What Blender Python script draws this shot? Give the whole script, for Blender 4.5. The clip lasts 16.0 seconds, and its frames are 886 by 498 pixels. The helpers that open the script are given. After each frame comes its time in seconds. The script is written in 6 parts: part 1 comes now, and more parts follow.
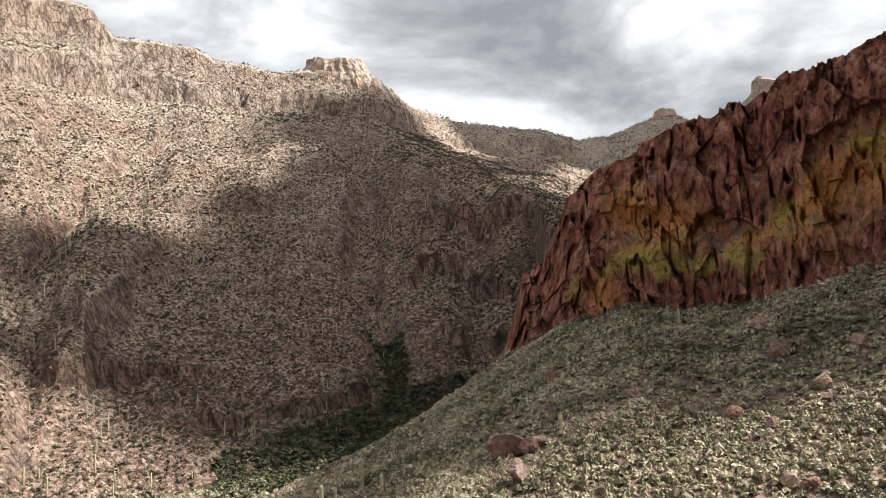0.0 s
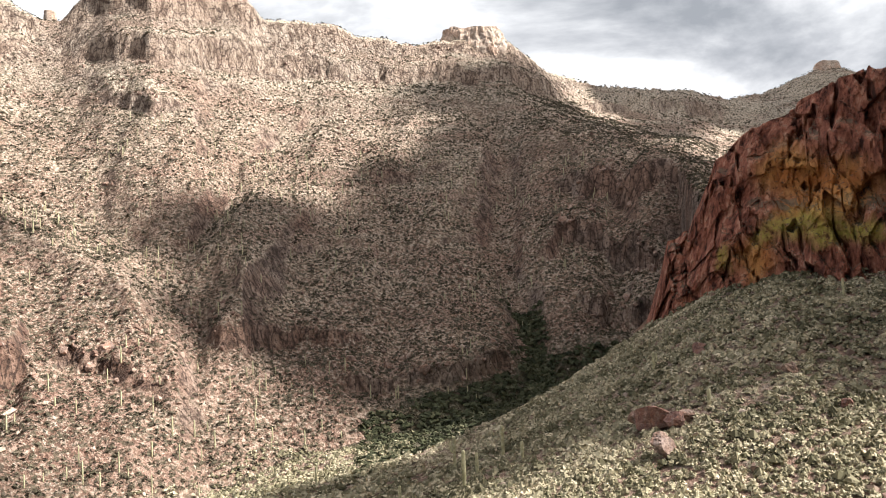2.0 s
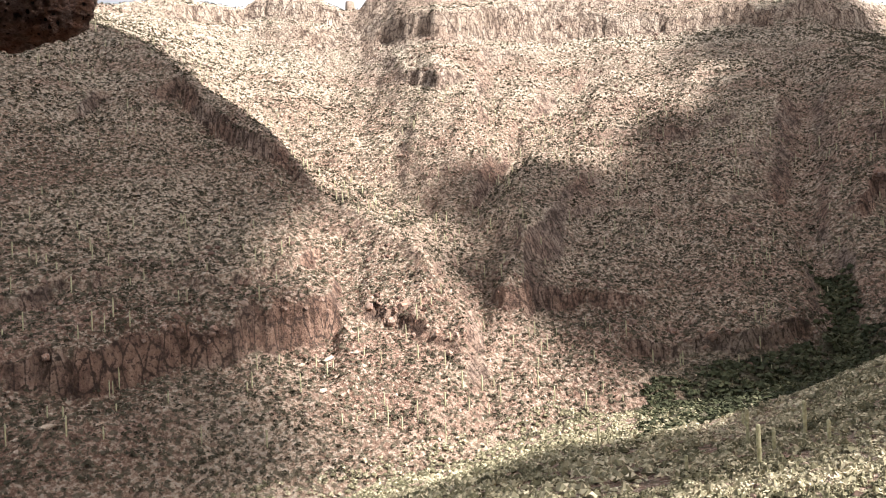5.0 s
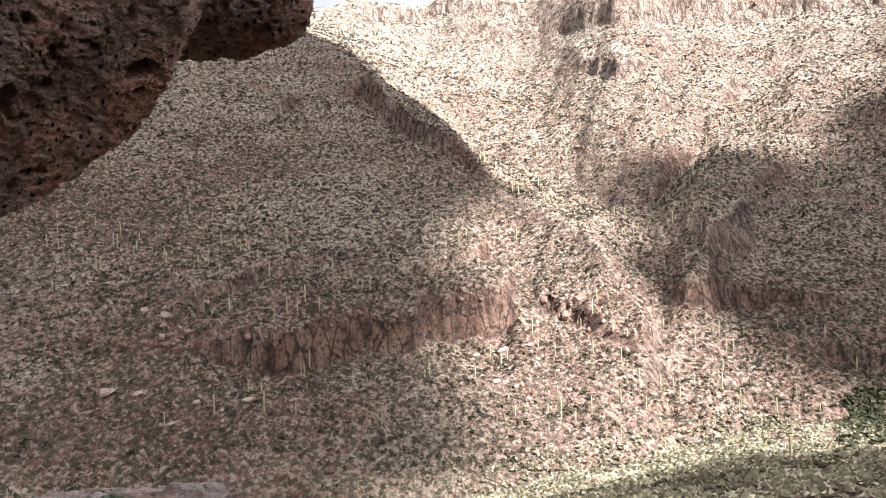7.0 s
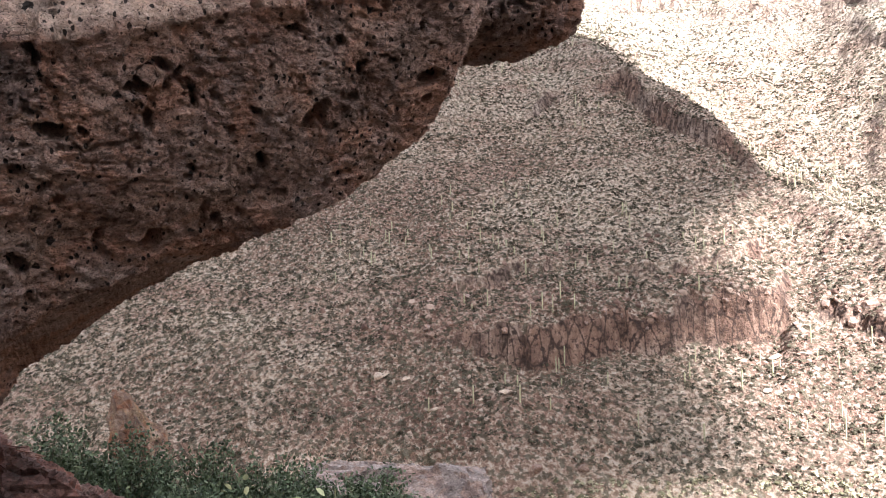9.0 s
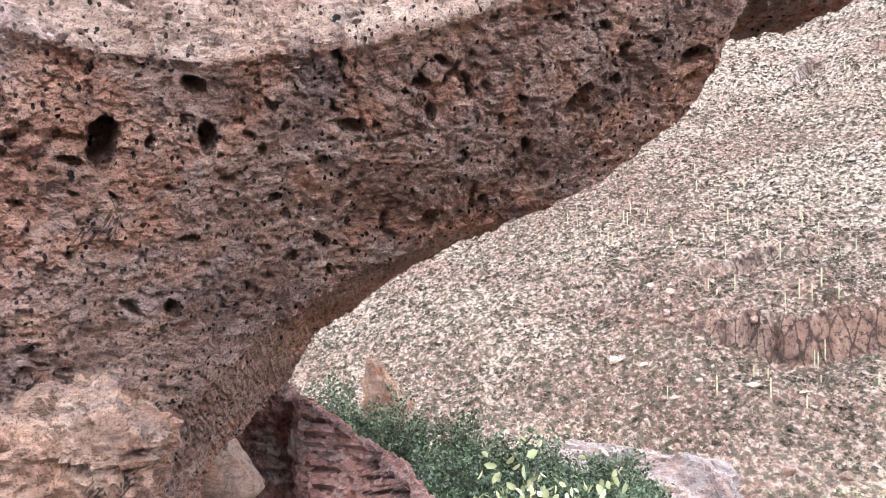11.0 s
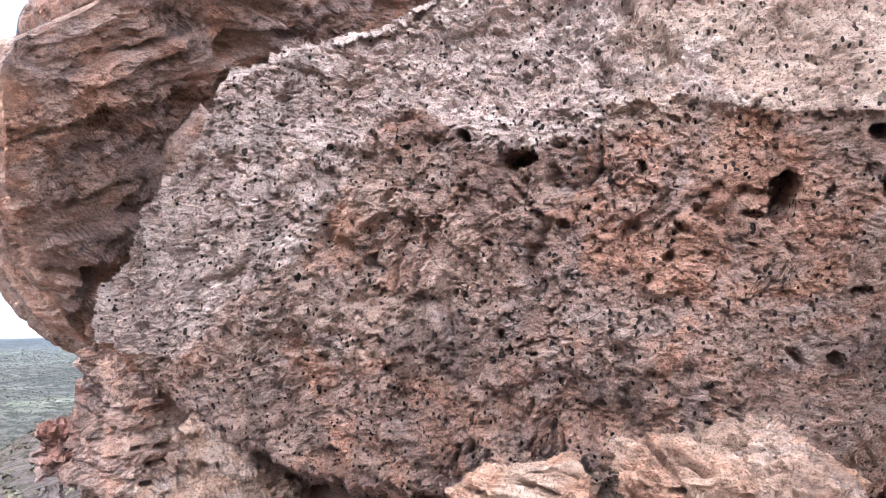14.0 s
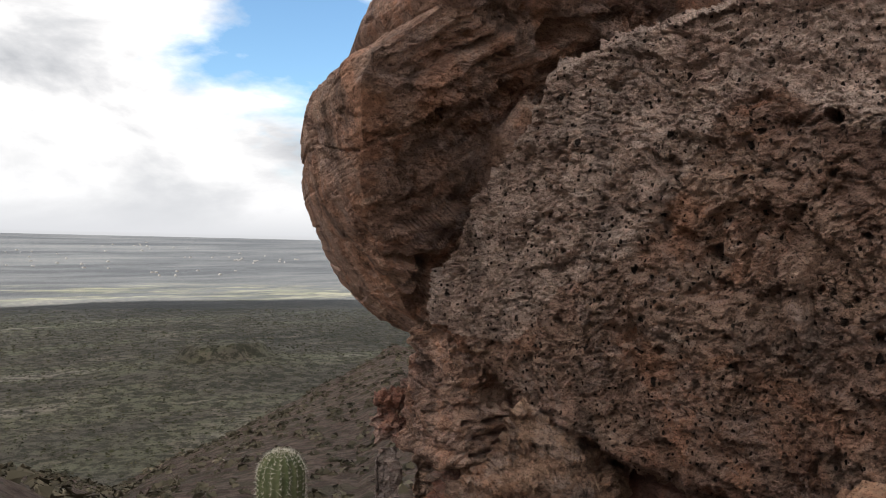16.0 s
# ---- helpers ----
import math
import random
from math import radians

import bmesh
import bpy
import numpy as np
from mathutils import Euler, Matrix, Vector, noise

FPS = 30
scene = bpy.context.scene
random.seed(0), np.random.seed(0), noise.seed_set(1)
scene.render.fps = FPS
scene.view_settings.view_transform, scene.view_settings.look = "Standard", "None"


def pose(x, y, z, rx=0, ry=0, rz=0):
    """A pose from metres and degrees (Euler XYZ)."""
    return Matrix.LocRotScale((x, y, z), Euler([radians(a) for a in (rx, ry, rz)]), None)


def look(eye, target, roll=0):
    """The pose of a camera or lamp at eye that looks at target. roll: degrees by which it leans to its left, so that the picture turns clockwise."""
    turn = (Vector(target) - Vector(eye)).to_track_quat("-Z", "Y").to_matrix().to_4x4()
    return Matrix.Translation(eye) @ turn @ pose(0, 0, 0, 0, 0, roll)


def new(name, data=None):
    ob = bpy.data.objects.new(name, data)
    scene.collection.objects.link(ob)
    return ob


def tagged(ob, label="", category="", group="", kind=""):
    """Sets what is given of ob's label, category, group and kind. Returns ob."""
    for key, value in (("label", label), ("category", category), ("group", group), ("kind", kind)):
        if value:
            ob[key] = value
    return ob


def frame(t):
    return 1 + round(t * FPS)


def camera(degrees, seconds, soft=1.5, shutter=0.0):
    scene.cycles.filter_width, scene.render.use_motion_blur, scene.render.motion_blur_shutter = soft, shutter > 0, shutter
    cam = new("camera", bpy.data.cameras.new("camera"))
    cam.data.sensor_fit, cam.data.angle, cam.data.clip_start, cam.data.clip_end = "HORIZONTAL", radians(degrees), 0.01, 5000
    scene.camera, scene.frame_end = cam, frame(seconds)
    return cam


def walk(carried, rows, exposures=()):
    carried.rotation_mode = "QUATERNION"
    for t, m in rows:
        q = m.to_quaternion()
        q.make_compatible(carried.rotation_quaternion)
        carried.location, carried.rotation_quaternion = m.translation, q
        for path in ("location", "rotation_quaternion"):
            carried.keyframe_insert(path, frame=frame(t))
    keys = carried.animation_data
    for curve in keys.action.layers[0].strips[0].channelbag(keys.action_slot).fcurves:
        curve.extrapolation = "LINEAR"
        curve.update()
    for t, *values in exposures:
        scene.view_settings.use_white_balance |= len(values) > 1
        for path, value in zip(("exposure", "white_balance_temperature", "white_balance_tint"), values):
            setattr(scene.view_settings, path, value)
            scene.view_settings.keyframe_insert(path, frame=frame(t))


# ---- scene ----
cam = camera(61.9, 16.0, 1.0)

# seconds, eye x, y, z, heading (to the left), tilt up, lean to the right
PATH = [
    (0, -0.000, -0.000, 0.000, 0.00, 4.46, 2.59),
    (0.5, -0.027, 0.061, 0.004, 2.69, 5.23, 2.37),
    (1, -0.061, 0.132, 0.009, 5.54, 4.21, 2.33),
    (1.5, -0.111, 0.211, 0.015, 8.17, 3.54, 2.23),
    (2, -0.162, 0.285, 0.018, 10.75, 2.51, 2.44),
    (2.5, -0.209, 0.348, 0.020, 13.75, 2.74, 2.67),
    (3, -0.241, 0.397, 0.021, 17.12, 3.09, 2.32),
    (3.5, -0.268, 0.434, 0.022, 20.46, 2.78, 2.63),
    (4, -0.298, 0.457, 0.023, 24.91, 2.08, 2.92),
    (4.2, -0.309, 0.462, 0.024, 26.65, 1.82, 3.09),
    (6.3, -0.448, 0.474, 0.041, 40.88, -0.52, 1.61),
    (6.5, -0.454, 0.465, 0.043, 42.63, -0.18, 1.73),
    (7, -0.450, 0.428, 0.041, 45.73, 0.49, 1.74),
    (7.5, -0.442, 0.372, 0.035, 49.41, 0.74, 1.62),
    (8, -0.432, 0.343, 0.032, 58.29, 1.05, 1.70),
    (8.2, -0.430, 0.338, 0.032, 60.13, 1.26, 1.79),
    (10.3, -0.404, 0.309, 0.000, 75.74, 0.24, -0.20),
    (10.5, -0.392, 0.284, 0.001, 78.03, 0.62, -0.19),
    (11, -0.337, 0.202, 0.018, 83.49, -0.41, 0.53),
    (11.5, -0.286, 0.114, 0.034, 89.99, -0.11, 0.30),
    (12, -0.264, 0.042, 0.042, 97.20, 0.86, 0.17),
    (12.5, -0.238, -0.017, 0.042, 103.95, 1.29, -0.36),
    (13, -0.218, -0.072, 0.039, 110.86, 1.92, -0.73),
    (13.5, -0.184, -0.126, 0.041, 117.38, 1.76, -1.24),
    (14, -0.121, -0.213, 0.046, 123.74, 2.26, -1.65),
    (14.5, -0.000, -0.310, 0.010, 131.55, 4.97, -2.26),
    (15, 0.082, -0.398, 0.118, 136.10, 1.84, -2.35),
    (15.5, 0.095, -0.437, 0.132, 139.72, 0.07, -2.22),
    (16, 0.096, -0.488, 0.141, 143.46, -0.76, -1.45),
]


def aimed(x, y, z, heading, tilt, lean):
    a, b = radians(heading), radians(tilt)
    eye = Vector((x, y, z))
    return look(eye, eye + Vector((-math.sin(a) * math.cos(b), math.cos(a) * math.cos(b), math.sin(b))), -lean)


EXPOSURES = [(0.0, 1.22, 6300, 11), (0.5, 1.07, 6300, 11), (1.0, 1.17, 6250, 11), (2.0, 1.47, 6300, 11), (4.2, 1.62, 6350, 11), (6.3, 1.84, 5900, 13), (8.2, 2.07, 5850, 13), (10.3, 3.32, 5600, 13), (11.0, 3.8, 5500, 13), (12.0, 4.06, 5400, 12), (13.0, 4.16, 5350, 12), (14.2, 4.06, 5450, 12), (14.6, 3.44, 5800, 12), (15.0, 2.44, 6350, 13), (15.5, 1.99, 6700, 13), (16.0, 1.79, 6650, 11)]
walk(cam, [(t, aimed(*row)) for t, *row in PATH], EXPOSURES)

# ---- sky and sun ----
SUN_AZ, SUN_EL = -78.0, 43.0
TO_SUN = Vector((-math.sin(radians(SUN_AZ)) * math.cos(radians(SUN_EL)), math.cos(radians(SUN_AZ)) * math.cos(radians(SUN_EL)), math.sin(radians(SUN_EL))))


def node(tree, kind, links=(), **values):
    """A node with its settings; links: (socket, other node's output)."""
    n = tree.nodes.new(kind)
    for key, value in values.items():
        if key.startswith("i_"):
            n.inputs[key[2:].replace("_", " ")].default_value = value
        elif key == "data_type":
            n.data_type = value
        elif key == "operation":
            n.operation = value
        elif key == "blend_type":
            n.blend_type = value
        elif key == "sky_type":
            n.sky_type = value
        elif key == "feature":
            n.feature = value
        elif key == "noise_type":
            n.noise_type = value
    for socket, source in links:
        tree.links.new(source, n.inputs[socket])
    return n


def ramp(tree, source, stops):
    n = tree.nodes.new("ShaderNodeValToRGB")
    while len(n.color_ramp.elements) < len(stops):
        n.color_ramp.elements.new(0.5)
    for e, (at, colour) in zip(n.color_ramp.elements, stops):
        e.position = at
        e.color = (*colour, 1) if isinstance(colour, tuple) else (colour, colour, colour, 1)
    tree.links.new(source, n.inputs[0])
    return n.outputs[0]


def mixed(tree, factor, a, b, blend="MIX"):
    n = tree.nodes.new("ShaderNodeMix")
    n.data_type, n.blend_type = "RGBA", blend
    for i, v in ((0, factor), (6, a), (7, b)):
        if isinstance(v, (int, float)):
            n.inputs[i].default_value = v if i == 0 else (v, v, v, 1)
        elif isinstance(v, tuple):
            n.inputs[i].default_value = (*v, 1)
        else:
            tree.links.new(v, n.inputs[i])
    return n.outputs[2]


def sums(tree, operation, a, b=0.0):
    n = tree.nodes.new("ShaderNodeMath")
    n.operation = operation
    for i, v in ((0, a), (1, b)):
        if isinstance(v, (int, float)):
            n.inputs[i].default_value = v
        else:
            tree.links.new(v, n.inputs[i])
    return n.outputs[0]


world = bpy.data.worlds.new("sky")
scene.world = world
world.use_nodes = True
wt = world.node_tree
wt.nodes.clear()
coords = node(wt, "ShaderNodeTexCoord").outputs["Generated"]
split = node(wt, "ShaderNodeSeparateXYZ", [(0, coords)])
height = sums(wt, "MAXIMUM", split.outputs[2], 0.0)
flat = node(wt, "ShaderNodeCombineXYZ", [(0, split.outputs[0]), (1, split.outputs[1]), (2, sums(wt, "MULTIPLY", split.outputs[2], 2.3))]).outputs[0]
sky = node(wt, "ShaderNodeTexSky", sky_type="NISHITA")
sky.sun_disc = False
sky.sun_elevation, sky.sun_rotation = radians(SUN_EL), radians(-SUN_AZ)
blue = mixed(wt, 1.0, sky.outputs[0], (0.15, 0.195, 0.215), "MULTIPLY")
puffs = node(wt, "ShaderNodeTexNoise", [("Vector", flat)], i_Scale=3.6, i_Detail=10.0, i_Roughness=0.54, i_Distortion=0.15).outputs[0]
shade = node(wt, "ShaderNodeTexNoise", [("Vector", flat)], i_Scale=3.0, i_Detail=9.0, i_Roughness=0.55, i_Distortion=0.3).outputs[0]
cover = ramp(wt, puffs, [(0.20, 0.0), (0.32, 1.0)])
body = ramp(wt, shade, [(0.34, (0.56, 0.59, 0.63)), (0.42, (0.84, 0.86, 0.89)), (0.48, (1.15, 1.16, 1.17)), (0.56, (1.7, 1.7, 1.7))])
gap_way = (-math.sin(radians(153.5)) * math.cos(radians(14)), math.cos(radians(153.5)) * math.cos(radians(14)), math.sin(radians(14)))
near_gap = node(wt, "ShaderNodeVectorMath", [(0, coords)], operation="DOT_PRODUCT")
near_gap.inputs[1].default_value = gap_way
gap = ramp(wt, sums(wt, "ADD", near_gap.outputs["Value"], sums(wt, "MULTIPLY", sums(wt, "SUBTRACT", puffs, 0.5), 0.09)), [(0.978, 0.0), (0.992, 1.0)])
cover = sums(wt, "MULTIPLY", cover, sums(wt, "SUBTRACT", 1.0, gap))
clouds = mixed(wt, cover, blue, body)
to_sun = node(wt, "ShaderNodeVectorMath", [(0, coords)], operation="DOT_PRODUCT")
to_sun.inputs[1].default_value = TO_SUN
glare = ramp(wt, to_sun.outputs["Value"], [(0.80, 0.0), (0.93, 0.12), (0.985, 0.55), (1.0, 1.0)])
clouds = mixed(wt, 1.0, clouds, mixed(wt, 1.0, glare, (5.0, 4.8, 4.5), "MULTIPLY"), "ADD")
haze = ramp(wt, height, [(0.0, 1.0), (0.04, 0.7), (0.16, 0.0)])
whole = mixed(wt, haze, clouds, (0.80, 0.83, 0.87))
ground_glow = ramp(wt, sums(wt, "ADD", sums(wt, "MULTIPLY", split.outputs[2], 20.0), 1.0), [(0.0, (0.20, 0.17, 0.14)), (1.0, (1.0, 1.0, 1.0))])
final = mixed(wt, 1.0, whole, ground_glow, "MULTIPLY")
back = node(wt, "ShaderNodeBackground", [("Color", final)])
back.inputs["Strength"].default_value = 0.275
out = node(wt, "ShaderNodeOutputWorld", [("Surface", back.outputs[0])])

lamp = bpy.data.lights.new("sun", "SUN")
lamp.energy, lamp.angle, lamp.color = 5.0, radians(1.8), (1.0, 0.93, 0.83)
sun = new("sun", lamp)
sun.matrix_world = look(TO_SUN * 900, (0, 0, 0))


# ---- noise and meshes ----
TABLE = np.random.RandomState(7).rand(64, 64, 64).astype(np.float32)


def vnoise(p, seed=0):
    """Smooth value noise in -1..1 at points p (n, 3)."""
    q = p + seed * 17.31
    i = np.floor(q).astype(np.int64)
    f = (q - i).astype(np.float32)
    f = f * f * (3 - 2 * f)
    a, b = i & 63, (i + 1) & 63
    fx, fy, fz = f[..., 0], f[..., 1], f[..., 2]
    total = 0
    for cx, wx in ((a[..., 0], 1 - fx), (b[..., 0], fx)):
        for cy, wy in ((a[..., 1], 1 - fy), (b[..., 1], fy)):
            for cz, wz in ((a[..., 2], 1 - fz), (b[..., 2], fz)):
                total = total + TABLE[cx, cy, cz] * (wx * wy * wz)
    return total * 2 - 1


def fbm(p, octaves, seed=0, gain=0.5, ridged=False):
    total, amp, norm = 0, 1.0, 0.0
    for k in range(octaves):
        n = vnoise(p * (2.03 ** k), seed + k)
        total = total + amp * ((1 - 2 * np.abs(n)) if ridged else n)
        norm += amp
        amp *= gain
    return total / norm


def facets(p, seed=0, tilt_=1.0, sag=0.0):
    """Broken facets: each cell of a scattered lattice is a small tilted plane with its own height, about -1..1; sag makes their lower rims stand proud."""
    shape = p.shape[:-1]
    p = p.reshape(-1, 3)
    base = np.floor(p).astype(np.int64)
    best = np.full(len(p), 1e9, np.float32)
    value = np.zeros(len(p), np.float32)
    for dx in (-1, 0, 1):
        for dy in (-1, 0, 1):
            for dz in (-1, 0, 1):
                c = base + np.array([dx, dy, dz])
                k = [TABLE[(c[:, 0] + a + seed) & 63, (c[:, 1] + b_ + seed * 3) & 63, (c[:, 2] + d_) & 63] for a, b_, d_ in ((0, 0, 0), (17, 5, 9), (31, 43, 21), (7, 29, 51), (13, 11, 37), (47, 3, 19), (23, 41, 2))]
                off = p - c - np.stack(k[:3], -1)
                d = (off * off).sum(-1)
                near = d < best
                h = (k[3] * 2 - 1) + tilt_ * ((k[4] - 0.5) * off[:, 0] + (k[5] - 0.5) * off[:, 1] + (k[6] - 0.5) * off[:, 2]) * 2 - sag * off[:, 2]
                best = np.where(near, d, best)
                value = np.where(near, h, value)
    return value.reshape(shape)


def smooth(a, b, x):
    t = np.clip((x - a) / (b - a), 0, 1)
    return t * t * (3 - 2 * t)


def mesh_of(name, verts, faces, material, smooth_shading=True, colours=None):
    """A mesh from arrays: verts (n, 3), faces (m, 3 or 4)."""
    me = bpy.data.meshes.new(name)
    verts, faces = np.asarray(verts, np.float32), np.asarray(faces, np.int32)
    k = faces.shape[1]
    me.vertices.add(len(verts))
    me.vertices.foreach_set("co", verts.ravel())
    me.loops.add(faces.size)
    me.loops.foreach_set("vertex_index", faces.ravel())
    me.polygons.add(len(faces))
    me.polygons.foreach_set("loop_start", np.arange(len(faces), dtype=np.int32) * k)
    me.polygons.foreach_set("use_smooth", np.full(len(faces), smooth_shading))
    me.update(calc_edges=True)
    if colours is not None:
        layer = me.attributes.new("zone", "FLOAT_COLOR", "POINT")
        layer.data.foreach_set("color", np.asarray(colours, np.float32).ravel())
    me.materials.append(material)
    return me


def grid_faces(n, m, wrap=False):
    i, j = np.meshgrid(np.arange(n - 1), np.arange(m if wrap else m - 1), indexing="ij")
    k = (j + 1) % m
    return np.stack([i * m + j, (i + 1) * m + j, (i + 1) * m + k, i * m + k], -1).reshape(-1, 4)


def normals_of(v, wrap=False):
    """Normals of a grid of points (n, m, 3)."""
    du = np.gradient(v, axis=0)
    dv = np.gradient(v, axis=1)
    if wrap:
        dv = (np.roll(v, -1, 1) - np.roll(v, 1, 1)) / 2
    nn = np.cross(du, dv)
    return nn / np.maximum(np.linalg.norm(nn, axis=-1, keepdims=True), 1e-9)


# ---- materials ----
def material(name):
    m = bpy.data.materials.new(name)
    m.use_nodes = True
    t = m.node_tree
    b = t.nodes["Principled BSDF"]
    b.inputs["Specular IOR Level"].default_value = 0.25
    return m, t, b


def place(t):
    return node(t, "ShaderNodeNewGeometry").outputs["Position"]


def grain(t, where, scale, detail=6.0, rough=0.6, distortion=0.0):
    return node(t, "ShaderNodeTexNoise", [("Vector", where)], i_Scale=scale, i_Detail=detail, i_Roughness=rough, i_Distortion=distortion).outputs[0]


def bumped(t, b, parts, distance, strength=1.0):
    total = None
    for source, weight in parts:
        v = sums(t, "MULTIPLY", source, weight)
        total = v if total is None else sums(t, "ADD", total, v)
    n = node(t, "ShaderNodeBump", [("Height", total)])
    n.inputs["Strength"].default_value, n.inputs["Distance"].default_value = strength, distance
    t.links.new(n.outputs[0], b.inputs["Normal"])


def make_ground():
    """Desert hillside: tan soil, broken pinkish rock where it is steep, low scrub as a mottle. Zones: red wash scree, green, blue pale plain."""
    m, t, b = material("desert_slope")
    p = place(t)
    up = node(t, "ShaderNodeSeparateXYZ", [(0, node(t, "ShaderNodeNewGeometry").outputs["Normal"])]).outputs[2]
    zone = node(t, "ShaderNodeAttribute")
    zone.attribute_name = "zone"
    zs = node(t, "ShaderNodeSeparateColor", [(0, zone.outputs["Color"])])
    big, fine = grain(t, p, 0.021, 5), grain(t, p, 0.8, 7, 0.72)
    broad = grain(t, p, 0.009, 4, 0.6)
    tint = sums(t, "ADD", sums(t, "MULTIPLY", big, 0.6), sums(t, "MULTIPLY", broad, 0.4))
    soil = ramp(t, tint, [(0.38, (0.25, 0.160, 0.120)), (0.47, (0.36, 0.252, 0.192)), (0.55, (0.45, 0.345, 0.265)), (0.63, (0.52, 0.42, 0.33))])
    soil = mixed(t, ramp(t, fine, [(0.44, 0.75), (0.50, 0.0)]), soil, mixed(t, 1.0, soil, (0.42, 0.36, 0.33), "MULTIPLY"))
    soil = mixed(t, ramp(t, fine, [(0.52, 0.0), (0.58, 0.7)]), soil, (0.60, 0.52, 0.43))
    high = ramp(t, sums(t, "ADD", sums(t, "DIVIDE", node(t, "ShaderNodeSeparateXYZ", [(0, p)]).outputs[2], 240.0), sums(t, "MULTIPLY", big, 0.25)), [(0.40, 0.0), (0.75, 0.6)])
    soil = mixed(t, high, soil, ramp(t, fine, [(0.42, (0.40, 0.33, 0.25)), (0.54, (0.64, 0.57, 0.465))]))
    strata = node(t, "ShaderNodeMapping", [("Vector", p)])
    strata.inputs["Scale"].default_value = (0.011, 0.011, 0.085)
    beds = grain(t, strata.outputs[0], 1.0, 7, 0.62, 0.5)
    soil = mixed(t, sums(t, "MULTIPLY", ramp(t, beds, [(0.52, 0.0), (0.59, 0.7)]), ramp(t, fine, [(0.35, 0.35), (0.55, 1.0)])), soil, ramp(t, fine, [(0.40, (0.12, 0.062, 0.048)), (0.50, (0.29, 0.175, 0.135)), (0.60, (0.44, 0.32, 0.255))]))
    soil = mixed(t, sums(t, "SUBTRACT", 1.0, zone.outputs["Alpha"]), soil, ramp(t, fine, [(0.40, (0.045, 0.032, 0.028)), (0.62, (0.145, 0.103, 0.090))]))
    streak = node(t, "ShaderNodeMapping", [("Vector", p)])
    streak.inputs["Scale"].default_value = (0.24, 0.24, 0.075)
    bands = grain(t, streak.outputs[0], 1.0, 8, 0.68, 0.3)
    rock = ramp(t, bands, [(0.36, (0.065, 0.046, 0.038)), (0.44, (0.17, 0.124, 0.101)), (0.53, (0.29, 0.218, 0.178)), (0.64, (0.43, 0.345, 0.285))])
    rock = mixed(t, ramp(t, big, [(0.44, 0.7), (0.58, 0.0)]), rock, mixed(t, 1.0, rock, (0.86, 0.64, 0.55), "MULTIPLY"))
    rock = mixed(t, sums(t, "MULTIPLY", high, 0.8), rock, ramp(t, bands, [(0.40, (0.22, 0.165, 0.125)), (0.50, (0.48, 0.405, 0.325)), (0.62, (0.60, 0.525, 0.43))]))
    blocks = node(t, "ShaderNodeTexVoronoi", [("Vector", streak.outputs[0])], feature="DISTANCE_TO_EDGE", i_Scale=1.1).outputs["Distance"]
    rock = mixed(t, ramp(t, sums(t, "ADD", blocks, sums(t, "MULTIPLY", sums(t, "SUBTRACT", fine, 0.5), 0.3)), [(0.02, 0.85), (0.07, 0.0)]), rock, (0.055, 0.035, 0.028))
    rock = mixed(t, ramp(t, fine, [(0.42, 0.8), (0.47, 0.0)]), rock, (0.060, 0.038, 0.032))
    steep = ramp(t, sums(t, "ADD", up, sums(t, "MULTIPLY", fine, 0.20)), [(0.66, 1.0), (0.80, 0.0)])
    col = mixed(t, steep, soil, rock)
    scrub = grain(t, p, 0.62, 3, 0.6)
    amount = sums(t, "MULTIPLY", ramp(t, scrub, [(0.52, 0.0), (0.56, 0.75)]), ramp(t, steep, [(0.2, 1.0), (0.8, 0.1)]))
    col = mixed(t, amount, col, ramp(t, grain(t, p, 0.33, 3), [(0.35, (0.050, 0.046, 0.030)), (0.65, (0.120, 0.106, 0.070))]))
    col = mixed(t, zs.outputs[1], col, ramp(t, scrub, [(0.40, (0.030, 0.035, 0.018)), (0.62, (0.085, 0.085, 0.05))]))
    col = mixed(t, zs.outputs[0], col, ramp(t, fine, [(0.35, (0.26, 0.15, 0.11)), (0.65, (0.46, 0.36, 0.29))]))
    far = node(t, "ShaderNodeMapping", [("Vector", p)])
    far.inputs["Rotation"].default_value = (0, 0, radians(-18))
    far.inputs["Scale"].default_value = (0.0012, 0.0044, 0.004)
    fields, washes = grain(t, far.outputs[0], 1.0, 10, 0.70), grain(t, p, 0.011, 9, 0.72, 1.2)
    plain = ramp(t, fields, [(0.36, (0.040, 0.040, 0.035)), (0.46, (0.080, 0.078, 0.066)), (0.54, (0.135, 0.128, 0.106)), (0.61, (0.16, 0.165, 0.115)), (0.68, (0.32, 0.30, 0.26))])
    plain = mixed(t, ramp(t, washes, [(0.56, 0.0), (0.66, 0.8)]), plain, (0.24, 0.21, 0.175))
    bushes = ramp(t, grain(t, p, 0.075, 8, 0.8), [(0.46, 0.0), (0.54, 0.8)])
    plain = mixed(t, bushes, plain, (0.030, 0.034, 0.025))
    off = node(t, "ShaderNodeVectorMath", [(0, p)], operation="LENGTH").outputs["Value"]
    # bluish haze and far cloud shade painted into the plain's colour by distance
    far_haze = ramp(t, sums(t, "DIVIDE", off, 5000.0), [(0.25, 0.0), (0.36, 0.88), (1.0, 0.95)])
    plain = mixed(t, far_haze, plain, ramp(t, fields, [(0.40, (0.030, 0.036, 0.046)), (0.60, (0.070, 0.078, 0.090))]))
